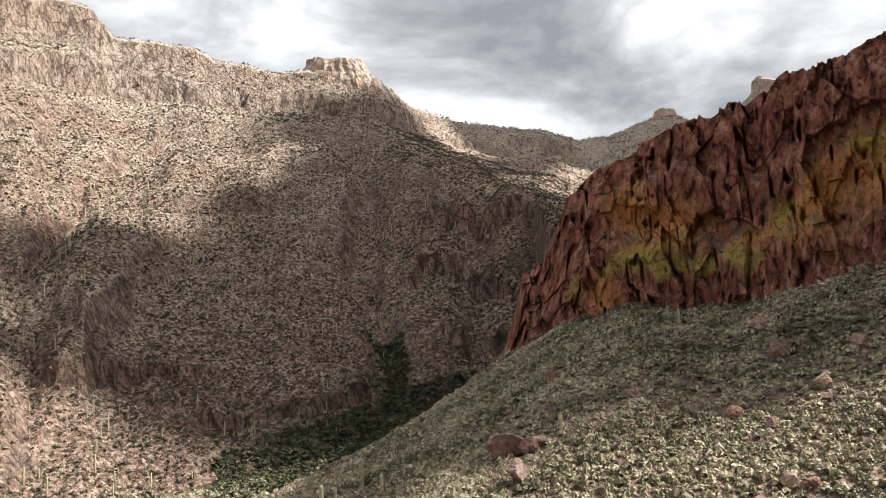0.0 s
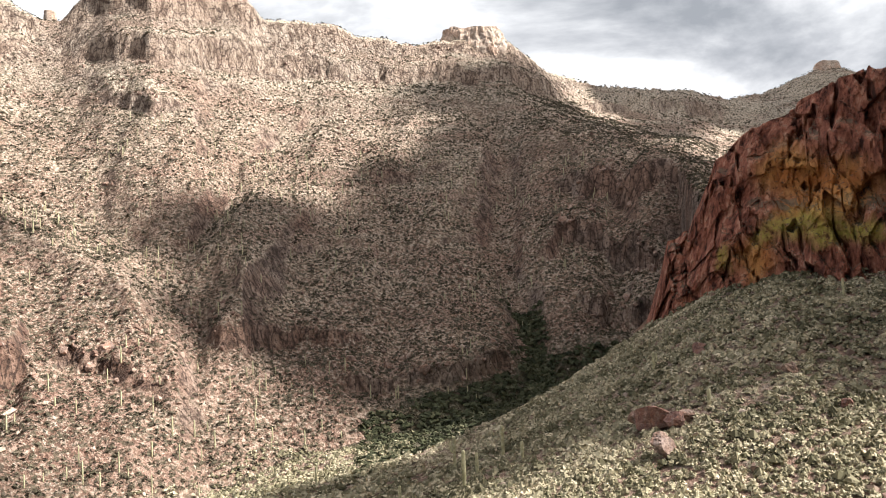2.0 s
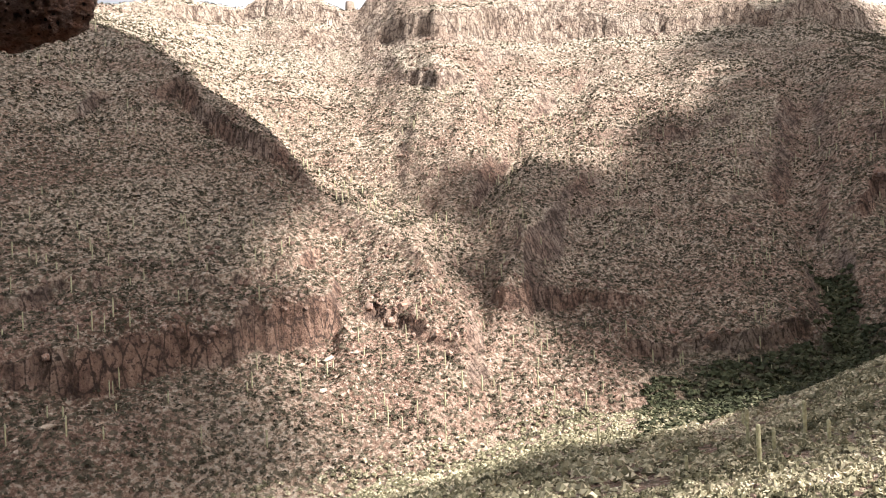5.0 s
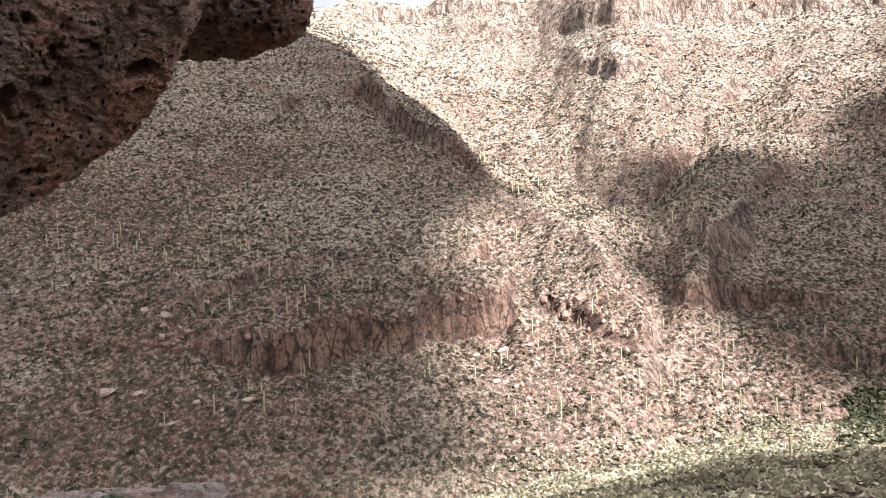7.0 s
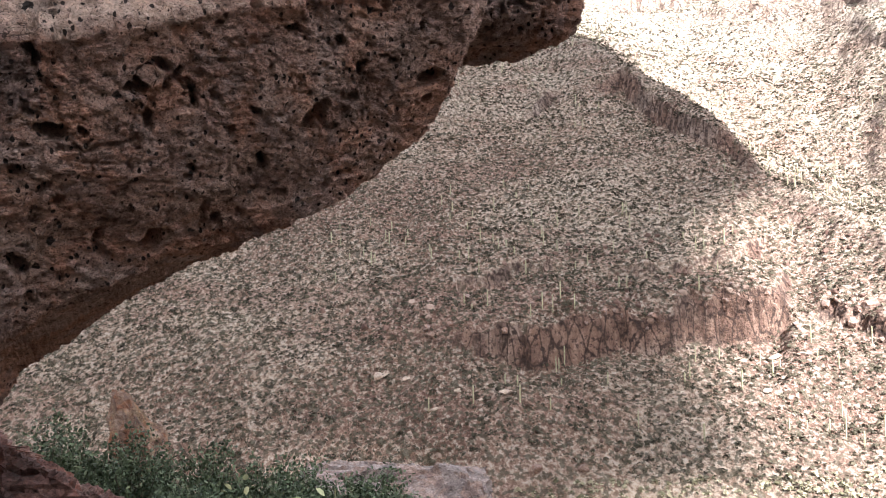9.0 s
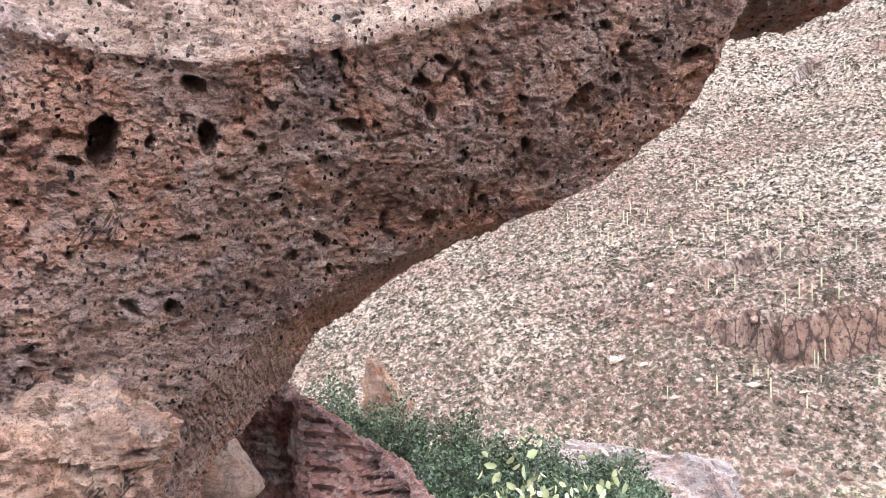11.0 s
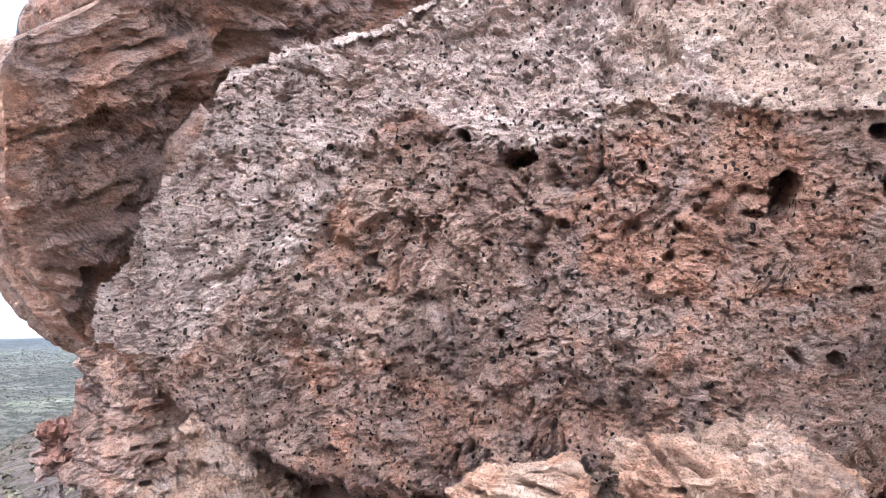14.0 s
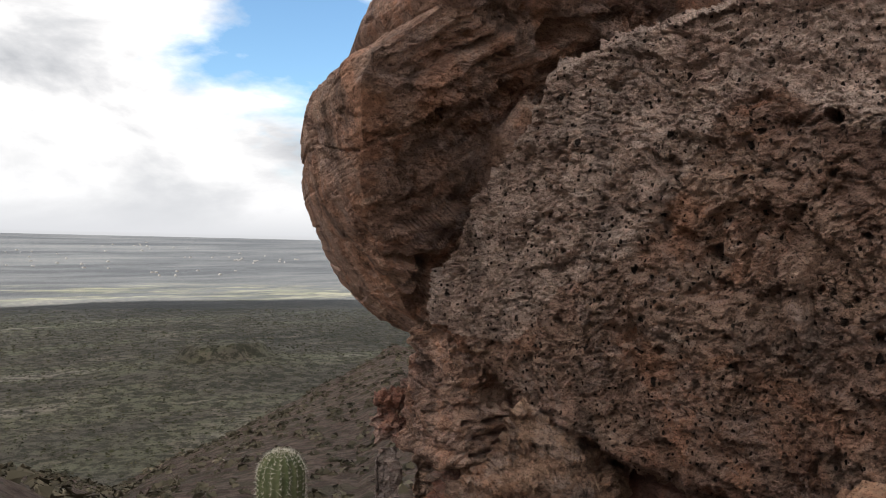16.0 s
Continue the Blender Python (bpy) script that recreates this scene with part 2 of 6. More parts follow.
    farm = sums(t, "MULTIPLY", ramp(t, sums(t, "DIVIDE", off, 5000.0), [(0.335, 0.0), (0.35, 1.0), (0.41, 1.0), (0.44, 0.0)]), ramp(t, grain(t, far.outputs[0], 3.2, 7, 0.7), [(0.48, 0.0), (0.58, 0.36)]))
    plain = mixed(t, farm, plain, ramp(t, washes, [(0.42, (0.13, 0.145, 0.085)), (0.58, (0.32, 0.315, 0.215))]))
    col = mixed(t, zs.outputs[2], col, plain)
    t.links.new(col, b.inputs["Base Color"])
    b.inputs["Roughness"].default_value = 0.95
    bumped(t, b, [(fine, 1.2), (scrub, 0.6), (bands, 0.8)], 1.8, 1.0)
    return m


def make_rock(name, tones, scale=1.0, patches=0.5, pits=True, pale=(0.48, 0.41, 0.38), up_pale=0.0, bump=0.02, rusty=0.4, dark=0.6):
    """Volcanic rock: three tones, rusty and lichen-grey patches, dark varnish, flowing fine grain, cracks, black specks
    and holes painted for crevice shade.
    """
    m, t, b = material(name)
    p = place(t)
    flow = node(t, "ShaderNodeMapping", [("Vector", p)])
    flow.inputs["Rotation"].default_value = (radians(-16), radians(10), 0)
    flow.inputs["Scale"].default_value = (0.62 * scale, 0.62 * scale, 1.25 * scale)
    q = flow.outputs[0]
    big, mid = grain(t, p, 1.1 * scale, 6, 0.62, 0.5), grain(t, q, 6.0, 9, 0.74, 0.4)
    fine, crevices = grain(t, q, 34.0, 6, 0.72, 0.5), grain(t, p, 120.0 * scale, 3, 0.65)
    col = ramp(t, sums(t, "ADD", sums(t, "MULTIPLY", big, 0.45), sums(t, "MULTIPLY", mid, 0.55)), [(0.37, tones[0]), (0.49, tones[1]), (0.62, tones[2])])
    rust = grain(t, p, 1.7 * scale, 8, 0.64, 1.0)
    warm = mixed(t, 1.0, col, (1.30, 0.86, 0.60), "MULTIPLY")
    col = mixed(t, ramp(t, rust, [(0.49, 0.0), (0.58, rusty)]), col, warm)
    blotch = grain(t, p, 2.6 * scale, 10, 0.72, 0.9)
    col = mixed(t, ramp(t, blotch, [(0.52, 0.0), (0.58, patches)]), col, pale)
    if up_pale:
        top = node(t, "ShaderNodeAttribute")
        top.attribute_name = "zone"
        ts = node(t, "ShaderNodeSeparateColor", [(0, top.outputs["Color"])])
        crust = sums(t, "MULTIPLY", ramp(t, sums(t, "ADD", ts.outputs[0], sums(t, "MULTIPLY", sums(t, "SUBTRACT", mid, 0.5), 1.6)), [(0.36, 0.0), (0.66, 1.0)]), up_pale)
        tan = ramp(t, sums(t, "ADD", ts.outputs[1], sums(t, "MULTIPLY", sums(t, "SUBTRACT", blotch, 0.5), 1.6)), [(0.45, 0.0), (0.55, 1.0)])
        col = mixed(t, crust, col, mixed(t, tan, ramp(t, mid, [(0.40, (0.43, 0.325, 0.282)), (0.56, (0.66, 0.535, 0.475))]), ramp(t, mid, [(0.40, (0.43, 0.300, 0.238)), (0.58, (0.60, 0.465, 0.380))])))
    stain = node(t, "ShaderNodeMapping", [("Vector", p)])
    stain.inputs["Scale"].default_value = (1.6 * scale, 1.6 * scale, 0.6 * scale)
    runs = grain(t, stain.outputs[0], 1.5, 9, 0.68)
    col = mixed(t, ramp(t, runs, [(0.53, 0.0), (0.62, dark)]), col, (0.10, 0.075, 0.070))
    # fine flowing grain with relief shading painted in: hollows and crevice specks dark, crests pale
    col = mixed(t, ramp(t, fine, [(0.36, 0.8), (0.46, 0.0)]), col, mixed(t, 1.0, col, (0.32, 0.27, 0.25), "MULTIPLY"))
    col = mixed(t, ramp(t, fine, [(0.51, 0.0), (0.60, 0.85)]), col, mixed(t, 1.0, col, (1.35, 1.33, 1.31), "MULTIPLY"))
    col = mixed(t, ramp(t, crevices, [(0.38, 0.7), (0.44, 0.0)]), col, (0.060, 0.042, 0.036))
    # thin broken cracks
    line = sums(t, "ABSOLUTE", sums(t, "SUBTRACT", grain(t, p, 2.1 * scale, 5, 0.62, 0.6), 0.5))
    crack = sums(t, "MULTIPLY", ramp(t, line, [(0.0025, 1.0), (0.0065, 0.0)]), ramp(t, grain(t, p, 3.1 * scale, 2), [(0.60, 0.0), (0.64, 0.8)]))
    col = mixed(t, crack, col, (0.025, 0.017, 0.015))
    parts = [(mid, 0.9), (fine, 0.55), (crevices, 0.12), (crack, -0.5)]
    if pits:
        for cells_in, part_, low, high in ((13.0, 0.80, 0.28, 0.31), (34.0, 0.58, 0.35, 0.39)):
            tall = node(t, "ShaderNodeMapping", [("Vector", p)])
            tall.inputs["Rotation"].default_value = (radians(12), 0, radians(7))
            tall.inputs["Scale"].default_value = (scale, scale * 1.15, scale * 0.75)
            cells = node(t, "ShaderNodeTexVoronoi", [("Vector", tall.outputs[0])], i_Scale=cells_in)
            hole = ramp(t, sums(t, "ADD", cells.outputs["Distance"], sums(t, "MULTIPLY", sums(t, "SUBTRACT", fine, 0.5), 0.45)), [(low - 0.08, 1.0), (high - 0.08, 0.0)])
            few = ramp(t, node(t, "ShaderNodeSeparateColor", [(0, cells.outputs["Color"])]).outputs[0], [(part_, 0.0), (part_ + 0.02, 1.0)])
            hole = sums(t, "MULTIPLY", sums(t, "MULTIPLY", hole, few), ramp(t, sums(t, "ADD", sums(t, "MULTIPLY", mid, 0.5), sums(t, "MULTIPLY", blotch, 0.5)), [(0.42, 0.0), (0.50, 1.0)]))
            # the darkness inside each small hole is painted, near black
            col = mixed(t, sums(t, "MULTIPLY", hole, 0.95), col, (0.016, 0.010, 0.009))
            parts.append((hole, -0.9))
    t.links.new(col, b.inputs["Base Color"])
    b.inputs["Roughness"].default_value = 0.9
    bumped(t, b, parts, bump, 1.0)
    return m


def make_cliff():
    """Red-brown cliff with ochre faces, yellow-green lichen and black seams."""
    m, t, b = material("red_cliff_rock")
    p = place(t)
    zone = node(t, "ShaderNodeAttribute")
    zone.attribute_name = "zone"
    zs = node(t, "ShaderNodeSeparateColor", [(0, zone.outputs["Color"])])
    long = node(t, "ShaderNodeMapping", [("Vector", p)])
    long.inputs["Rotation"].default_value = (0, radians(14), 0)
    long.inputs["Scale"].default_value = (0.55, 0.55, 0.24)
    seams, fine, blobs = grain(t, long.outputs[0], 1.0, 8, 0.66), grain(t, p, 0.9, 9, 0.75), grain(t, p, 0.16, 5, 0.55)
    col = ramp(t, seams, [(0.37, (0.055, 0.020, 0.015)), (0.45, (0.25, 0.088, 0.060)), (0.55, (0.43, 0.172, 0.112)), (0.66, (0.60, 0.36, 0.265))])
    col = mixed(t, sums(t, "MULTIPLY", zs.outputs[0], ramp(t, fine, [(0.30, 0.45), (0.50, 1.0)])), col, ramp(t, blobs, [(0.38, (0.52, 0.205, 0.060)), (0.6, (0.72, 0.38, 0.13))]))
    col = mixed(t, sums(t, "MULTIPLY", zs.outputs[1], ramp(t, fine, [(0.36, 0.2), (0.56, 0.9)])), col, (0.50, 0.43, 0.10))
    col = mixed(t, ramp(t, fine, [(0.37, 0.8), (0.42, 0.0)]), col, (0.040, 0.018, 0.014))
    up = node(t, "ShaderNodeSeparateXYZ", [(0, node(t, "ShaderNodeNewGeometry").outputs["Normal"])]).outputs[2]
    col = mixed(t, ramp(t, sums(t, "ADD", up, sums(t, "MULTIPLY", fine, 0.3)), [(0.75, 0.0), (0.95, 0.8)]), col, (0.15, 0.13, 0.09))
    t.links.new(col, b.inputs["Base Color"])
    b.inputs["Roughness"].default_value = 0.9
    bumped(t, b, [(fine, 0.7), (seams, 0.8)], 1.4, 1.0)
    return m


GROUND = make_ground()
CLIFF = make_cliff()
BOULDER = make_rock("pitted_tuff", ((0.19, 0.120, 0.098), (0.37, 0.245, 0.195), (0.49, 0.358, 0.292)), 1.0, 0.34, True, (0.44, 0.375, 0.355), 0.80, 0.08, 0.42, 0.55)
SLAB = make_rock("brown_slab_rock", ((0.17, 0.112, 0.095), (0.43, 0.290, 0.232), (0.60, 0.435, 0.352)), 1.1, 0.35, False, (0.36, 0.295, 0.290), 0.0, 0.06, 0.38, 0.65)
BLOCK = make_rock("tan_block_rock", ((0.14, 0.086, 0.063), (0.36, 0.238, 0.176), (0.51, 0.375, 0.288)), 1.0, 0.35, False, (0.42, 0.36, 0.335), 0.0, 0.05, 0.3, 0.55)
DARKROCK = make_rock("dark_red_rock", ((0.09, 0.044, 0.036), (0.20, 0.108, 0.088), (0.32, 0.20, 0.165)), 1.2, 0.3, False)
GREYROCK = make_rock("grey_rock", ((0.085, 0.070, 0.066), (0.19, 0.160, 0.150), (0.31, 0.270, 0.252)), 0.9, 0.4, False)
REDROCK = make_rock("slope_rock", ((0.11, 0.070, 0.056), (0.25, 0.172, 0.138), (0.40, 0.31, 0.255)), 0.3, 0.4, False)
CLOUD, _t, _b = material("cloud_white")
_b.inputs["Base Color"].default_value = (0.9, 0.9, 0.9, 1)

# ---- ground: one sheet, from the ledge underfoot over canyon and plain to the horizon ----
def column(*pairs):
    a = np.array(pairs, float)
    return lambda az: np.interp(az, a[:, 0], a[:, 1])


def tilt(d, el):
    return d * np.tan(np.radians(el))


# by bearing: distance and elevation angle of the near crest, the wash, the spur, the gully behind it and the skyline
EDGE_D = column((-150, 14), (-90, 14), (-60, 45), (-36, 112), (-25, 125), (-10, 150), (-4.3, 168), (3.3, 130), (9.6, 105), (13.5, 90), (22, 70), (40, 40), (60, 20), (80, 20), (95, 16), (125, 18), (150, 22), (185, 20), (210, 14))
EDGE_EL = column((-150, 10), (-90, 10), (-60, 9), (-36, 2.4), (-31, 1.1), (-25, -0.2), (-21, -1.9), (-13.4, -1.0), (-9.1, -2.2), (-4.3, -4.6), (3.3, -9.4), (9.6, -13.4), (13.5, -15.7), (22, -19), (40, -24), (56, -21), (64, -17.6), (80, -16.8), (95, -16), (125, -24), (150, -30), (185, -10), (210, 10))
WASH_D = column((-150, 60), (-90, 60), (-60, 70), (-36, 115), (-25, 128), (-10, 153), (-8.6, 158), (-7.2, 285), (0.8, 275), (6.8, 255), (11, 240), (16.8, 230), (23, 215), (30.6, 190), (41, 172), (60, 160), (80, 165), (105, 200), (130, 240), (143, 190), (150, 150), (168, 95), (185, 80), (210, 60))
WASH_EL = column((-150, 12), (-90, 12), (-60, 11), (-36, 3.0), (-25, 0.2), (-10, -2.0), (-8.6, -2.8), (-7.2, -7.8), (-4.0, -8.2), (0.8, -8.6), (6.8, -10.3), (11, -11.6), (16.8, -12.6), (23, -13.6), (30.6, -16.2), (41, -18.4), (60, -20), (80, -20), (105, -18.5), (125, -14), (138, -9), (146.9, -8.6), (152.9, -11.6), (158.7, -14.3), (167.2, -18.0), (185, -12), (210, 12))
SPUR_D = column((-150, 90), (-60, 90), (-36, 128), (-25, 140), (-10, 166), (-8.6, 172), (-7.2, 375), (-4.5, 380), (2.3, 450), (6, 450), (20, 390), (23, 345), (26.3, 282), (29.2, 226), (30.7, 232), (34.2, 262), (43.4, 325), (51.6, 395), (56, 430), (65, 400), (75, 370), (90, 330), (105, 330), (130, 420), (150, 300), (185, 120), (210, 90))
SPUR_EL = column((-150, 13), (-90, 13), (-60, 14), (-36, 16.8), (-31, 15.2), (-26.8, 14.0), (-20, 11.5), (-14, 9.6), (-10, 6.5), (-8.6, 4.0), (-7.2, 5.6), (-4.5, 6.8), (-1, 9.0), (2.3, 11), (6, 10.0), (12, 9.5), (20, 7.5), (24, 3.2), (26.3, 1.0), (29.2, -9.0), (30.7, -5.6), (34.0, 0.6), (37.2, 3.0), (39.6, 4.4), (41.2, 6.0), (43.5, 9.1), (46.1, 11.0), (48.7, 12.4), (51.5, 14.8), (53.2, 15.9), (56, 16.8), (65, 16), (75, 12), (90, 3), (105, -4), (130, -9), (150, -18), (185, -10), (210, 13))
GULLY_D = column((-150, 150), (-60, 150), (-36, 240), (-20, 330), (-13, 380), (-4.5, 400), (2.3, 515), (20, 480), (26.3, 405), (29.2, 330), (30.7, 330), (43.4, 395), (51.6, 430), (56, 450), (75, 400), (105, 400), (130, 600), (185, 300), (210, 150))
GULLY_EL = column((-150, 13), (-90, 13), (-60, 14), (-36, 11), (-20, 5), (-13, 3.8), (-9, 6.6), (-6, 7.9), (-4.5, 8.4), (2.3, 12), (12, 13.3), (20, 12.5), (26.3, 8.4), (29.2, 2.4), (30.7, 2.6), (36, 4.5), (43.4, 8.2), (51.6, 15.0), (56, 17.0), (65, 16.0), (75, 11.5), (90, 2), (105, -6), (130, -10), (185, -6), (210, 13))
SKY_D = column((-60, 400), (-28, 900), (-19, 980), (-13, 930), (-6, 760), (2.3, 600), (5, 575), (12, 560), (25, 530), (35, 520), (45, 530), (58, 490), (75, 430), (105, 520), (130, 1200), (185, 1500))
SKY_EL = column((-60, 16), (-28, 13.0), (-25.7, 14.6), (-24.2, 14.8), (-22.6, 13.4), (-20, 12.5), (-18.3, 13.2), (-16.3, 13.3), (-13.3, 12.3), (-10.7, 12.1), (-8.2, 13.2), (-6.6, 13.2), (-2.5, 13.9), (0.64, 14.9), (2.3, 15.6), (3.9, 16.9), (4.9, 17.8), (8, 18.1), (10.4, 18.1), (12.3, 17.8), (14.6, 18.3), (16.9, 18.6), (18.9, 19.5), (23.8, 19.7), (25.4, 21.5), (28, 21.7), (29.3, 23.4), (32, 24.6), (34.4, 22.4), (35.9, 20.5), (37.8, 18.6), (39.2, 18.4), (41, 19.3), (42.7, 19.9), (44.6, 19.7), (46.4, 18.3), (48.5, 18.6), (50.3, 18.8), (51.7, 19.2), (55.5, 18.2), (58, 18.2), (75, 11.8), (90, 1.5), (105, -4), (115, -5.8), (130, -5.6), (185, -5.6))
NEAR_D = column((-150, 11), (-90, 11), (-60, 25), (-40, 45), (-30, 50), (13, 50), (22, 45), (40, 25), (60, 14), (80, 14), (95, 12), (125, 14), (150, 15), (185, 14), (210, 11))
NEAR_EL = column((-150, 6), (-90, 6), (-60, -6), (-40, -14), (-30, -16.8), (-10, -17.6), (3, -18.6), (13, -19.8), (22, -21.5), (40, -26), (60, -20), (80, -17.6), (95, -16.5), (125, -24), (150, -30), (185, -14), (210, 6))
UNDER_Z = column((-150, 0.5), (-90, 0.5), (-60, -1.9), (-40, -3.6), (-10, -4.7), (20, -5.0), (45, -5.6), (60, -3.5), (70, -3.0), (90, -2.8), (110, -2.6), (130, -3.4), (150, -4.2), (170, -3.6), (185, -2.2), (210, 0.5))
PLAIN_Z = -146.0


# cliff bands: bearing, upper and lower angle along each; how hard; whether it lies behind the spur
BANDS = (
    ([(72, -7.0, -8.8), (66.5, -4.4, -8.6), (61.5, -3.6, -8.6), (53, -3.4, -8.0), (50, -3.2, -8.7), (44, -2.6, -7.9), (40.5, -2.9, -7.2)], 0.9, False),
    ([(38.6, -2.6, -6.6), (34.3, -3.2, -7.2), (31.6, -5.0, -8.0)], 0.45, False),
    ([(65, -1.4, -3.4), (59.2, 0.2, -2.4), (51.6, -0.2, -2.3), (46.8, 0.0, -1.6), (41.5, 0.9, -0.7)], 0.7, False),
    ([(59, 11.5, 9.8), (56.4, 13.4, 11.2), (54.6, 14.8, 12.6), (51.5, 14.6, 11.8), (48.5, 11.6, 9.4), (45, 9.6, 7.6), (42, 6.2, 4.6)], 0.8, False),
    ([(13.4, 16.7, 15.2), (9.4, 16.6, 15.2), (5.9, 16.0, 14.6), (3.2, 15.3, 14.2), (0.6, 14.2, 13.2)], 0.9, False),
    ([(28, 18.3, 16.4), (24.8, 18.0, 16.2), (22.5, 17.3, 15.7), (19, 17.4, 16.1), (17, 17.0, 15.6), (13.6, 16.5, 15.1)], 0.9, False),
    ([(36.5, 17.6, 16.2), (32, 18.4, 16.2), (29.4, 18.7, 16.4), (27.4, 18.3, 16.4)], 0.7, True),
    ([(36, 20.6, 19.0), (33.5, 22.2, 20.0), (29.4, 22.2, 19.8), (25.6, 21.0, 19.6), (24.0, 19.6, 18.9)], 0.6, True),
    ([(53, 18.9, 17.9), (50.2, 18.6, 17.7), (47, 18.4, 17.5), (44.6, 19.4, 18.2), (41, 19.1, 18.0), (39, 18.3, 17.5)], 0.85, True),
    ([(35, 14.6, 13.0), (32.4, 14.8, 12.8), (30, 14.0, 12.6)], 0.5, True),
    ([(4, 2.6, 0.8), (2, 4.4, 1.8), (0.1, 5.4, 2.6), (-4.6, 3.2, 0.6), (-6.5, 1.5, -1.0)], 0.85, False),
    ([(2.4, 7.8, 6.4), (0, 7.9, 5.7), (-5.3, 9.0, 6.6), (-8.3, 7.0, 4.6)], 0.85, False),
    ([(0.6, -0.6, -2.4), (-1, -0.4, -3.2), (-4.7, -0.8, -3.6), (-6.6, -1.0, -4.0)], 0.85, False),
    ([(19, -6.2, -7.8), (11.8, -5.9, -7.8), (6.7, -5.4, -7.4), (4.2, -7.0, -8.2)], 0.8, False),
    ([(29, -2.4, -5.4), (25, -2.0, -4.8), (21, -2.4, -4.6), (17, -3.2, -4.6)], 0.6, False),
    ([(-1, 13.4, 12.2), (-4, 12.8, 11.6), (-8, 12.6, 11.2), (-11, 11.5, 10.4)], 0.8, False),
    ([(26, 8.4, 7.2), (22, 9.2, 8.0), (18, 9.0, 7.9), (14, 9.6, 8.4), (10, 9.4, 8.4)], 0.5, False),
    ([(24, 3.2, 2.2), (18, 3.8, 2.8), (12, 3.4, 2.4), (8, 4.0, 3.0)], 0.4, False),
)


def ground_z(x, y):
    """Height of the ground sheet at points of the plan."""
    x, y = np.asarray(x, float), np.asarray(y, float)
    r = np.maximum(np.hypot(x, y), 1e-3)
    az = np.degrees(np.arctan2(-x, y))
    az = np.where(az < -90, az + 360, az)
    az = np.where(az > 250, az - 360, az)
    p = np.stack([x, y, 0 * x], -1)
    wob = vnoise(p / 55.0, 3) * 1.2 * smooth(60, 200, r)
    a = az + wob * smooth(-3, 3, az)
    d = [2.2 + 0 * r, 8.0 + 0 * r, NEAR_D(a), EDGE_D(a), WASH_D(a), SPUR_D(a), GULLY_D(a), SKY_D(az)]
    z = [-1.75 + 0 * r, UNDER_Z(a), tilt(d[2], NEAR_EL(a)), tilt(d[3], EDGE_EL(a)), tilt(d[4], WASH_EL(a)), tilt(d[5], SPUR_EL(a)), tilt(d[6], GULLY_EL(a)), tilt(d[7], SKY_EL(az))]
    on_plain = smooth(108, 128, az)
    d.append(d[7] + 160)
    z.append(np.where(on_plain > 0, z[7], z[7] - 60))
    h = np.where(r <= d[0], z[0], 0.0)
    for k in range(8):
        u = np.clip((r - d[k]) / np.maximum(d[k + 1] - d[k], 0.5), 0, 1)
        if k in (4, 6):
            u = u * (1 - 0.25 * np.sin(np.pi * u) * (1 if k == 6 else 0.6))
        h = np.where((r > d[k]) & (r <= d[k + 1]), z[k] + (z[k + 1] - z[k]) * u, h)
    h = np.where(r > d[8], z[8], h)
    # open plain beyond the canyon's mouth, rising faintly to the horizon
    plain = PLAIN_Z + 118 * smooth(1500, 4900, r) ** 1.3 + fbm(p / 260.0, 4, 40) * 7 * smooth(300, 900, r) * (1 - smooth(2200, 4000, r))
    butte = np.exp(-(((x + 300) / 54) ** 2 + ((y + 815) / 38) ** 2) ** 2)
    plain = plain + 13 * smooth(0.36, 0.62, butte + 0.25 * fbm(p / 14.0, 3, 44)) + 9 * np.exp(-(((x + 300) / 130) ** 2 + ((y + 815) / 110) ** 2))
    h = np.where(on_plain > 0, np.where(r > WASH_D(a), plain + np.maximum(h - plain, 0) * np.exp(-np.maximum(r - WASH_D(a), 0) / 70.0) * 1.0, h) * on_plain + h * (1 - on_plain), h)
    low = smooth(1080, 1700, r) * (1 - on_plain)
    h = h * (1 - low) + (PLAIN_Z * 0 - 20) * low
    # relief: ribs that run down the slopes, folds and broken ground
    grow = smooth(35, 260, r) * (1 - 0.75 * smooth(700, 1100, r)) * (1 - 0.8 * on_plain * smooth(150, 330, r))
    calm = (1 - 0.55 * np.exp(-((r - SKY_D(az)) / 60) ** 2)) * (1 - 0.75 * np.exp(-((r - SPUR_D(a)) / 38) ** 2) * smooth(26, 31, az))
    ribs = fbm(np.stack([az / 3.6 + r / 150.0, r / 190.0, 0 * r], -1), 3, 15, 0.55, True)
    fold = fbm(p / 95.0, 4, 11, 0.5, True)
    h = h + grow * (calm * (5.5 * (fold - 0.15) + 4.0 * (ribs - 0.2) * smooth(230, 330, r)) + 2.0 * fbm(p / 15.0, 4, 21, 0.55, True) + 0.9 * fbm(p / 3.5, 2, 61))
    # harder beds stand out as broken, fluted cliff bands
    flute = 0.34 * vnoise(p / 4.6, 33) + 0.55 * vnoise(p / 11.0, 35) + 0.7 * vnoise(p / 38.0, 34)
    crest = np.where(az > 28.5, SPUR_D(a) + 6, SKY_D(az))
    for line, hard, behind in BANDS:
        ba, top, bot = [np.array(c, float) for c in zip(*sorted(line))]
        mid, half = (np.interp(az, ba, top) + np.interp(az, ba, bot)) / 2, np.interp(az, ba, top - bot) * 0.95
        el = np.degrees(np.arctan2(h, r))
        mask = smooth(ba[0] - 0.6, ba[0] + 0.6, az) * (1 - smooth(ba[-1] - 0.6, ba[-1] + 0.6, az)) * smooth(-0.65, -0.15, vnoise(p / 36.0, int(abs(ba[0]) * 7) % 50 + 3)) * hard
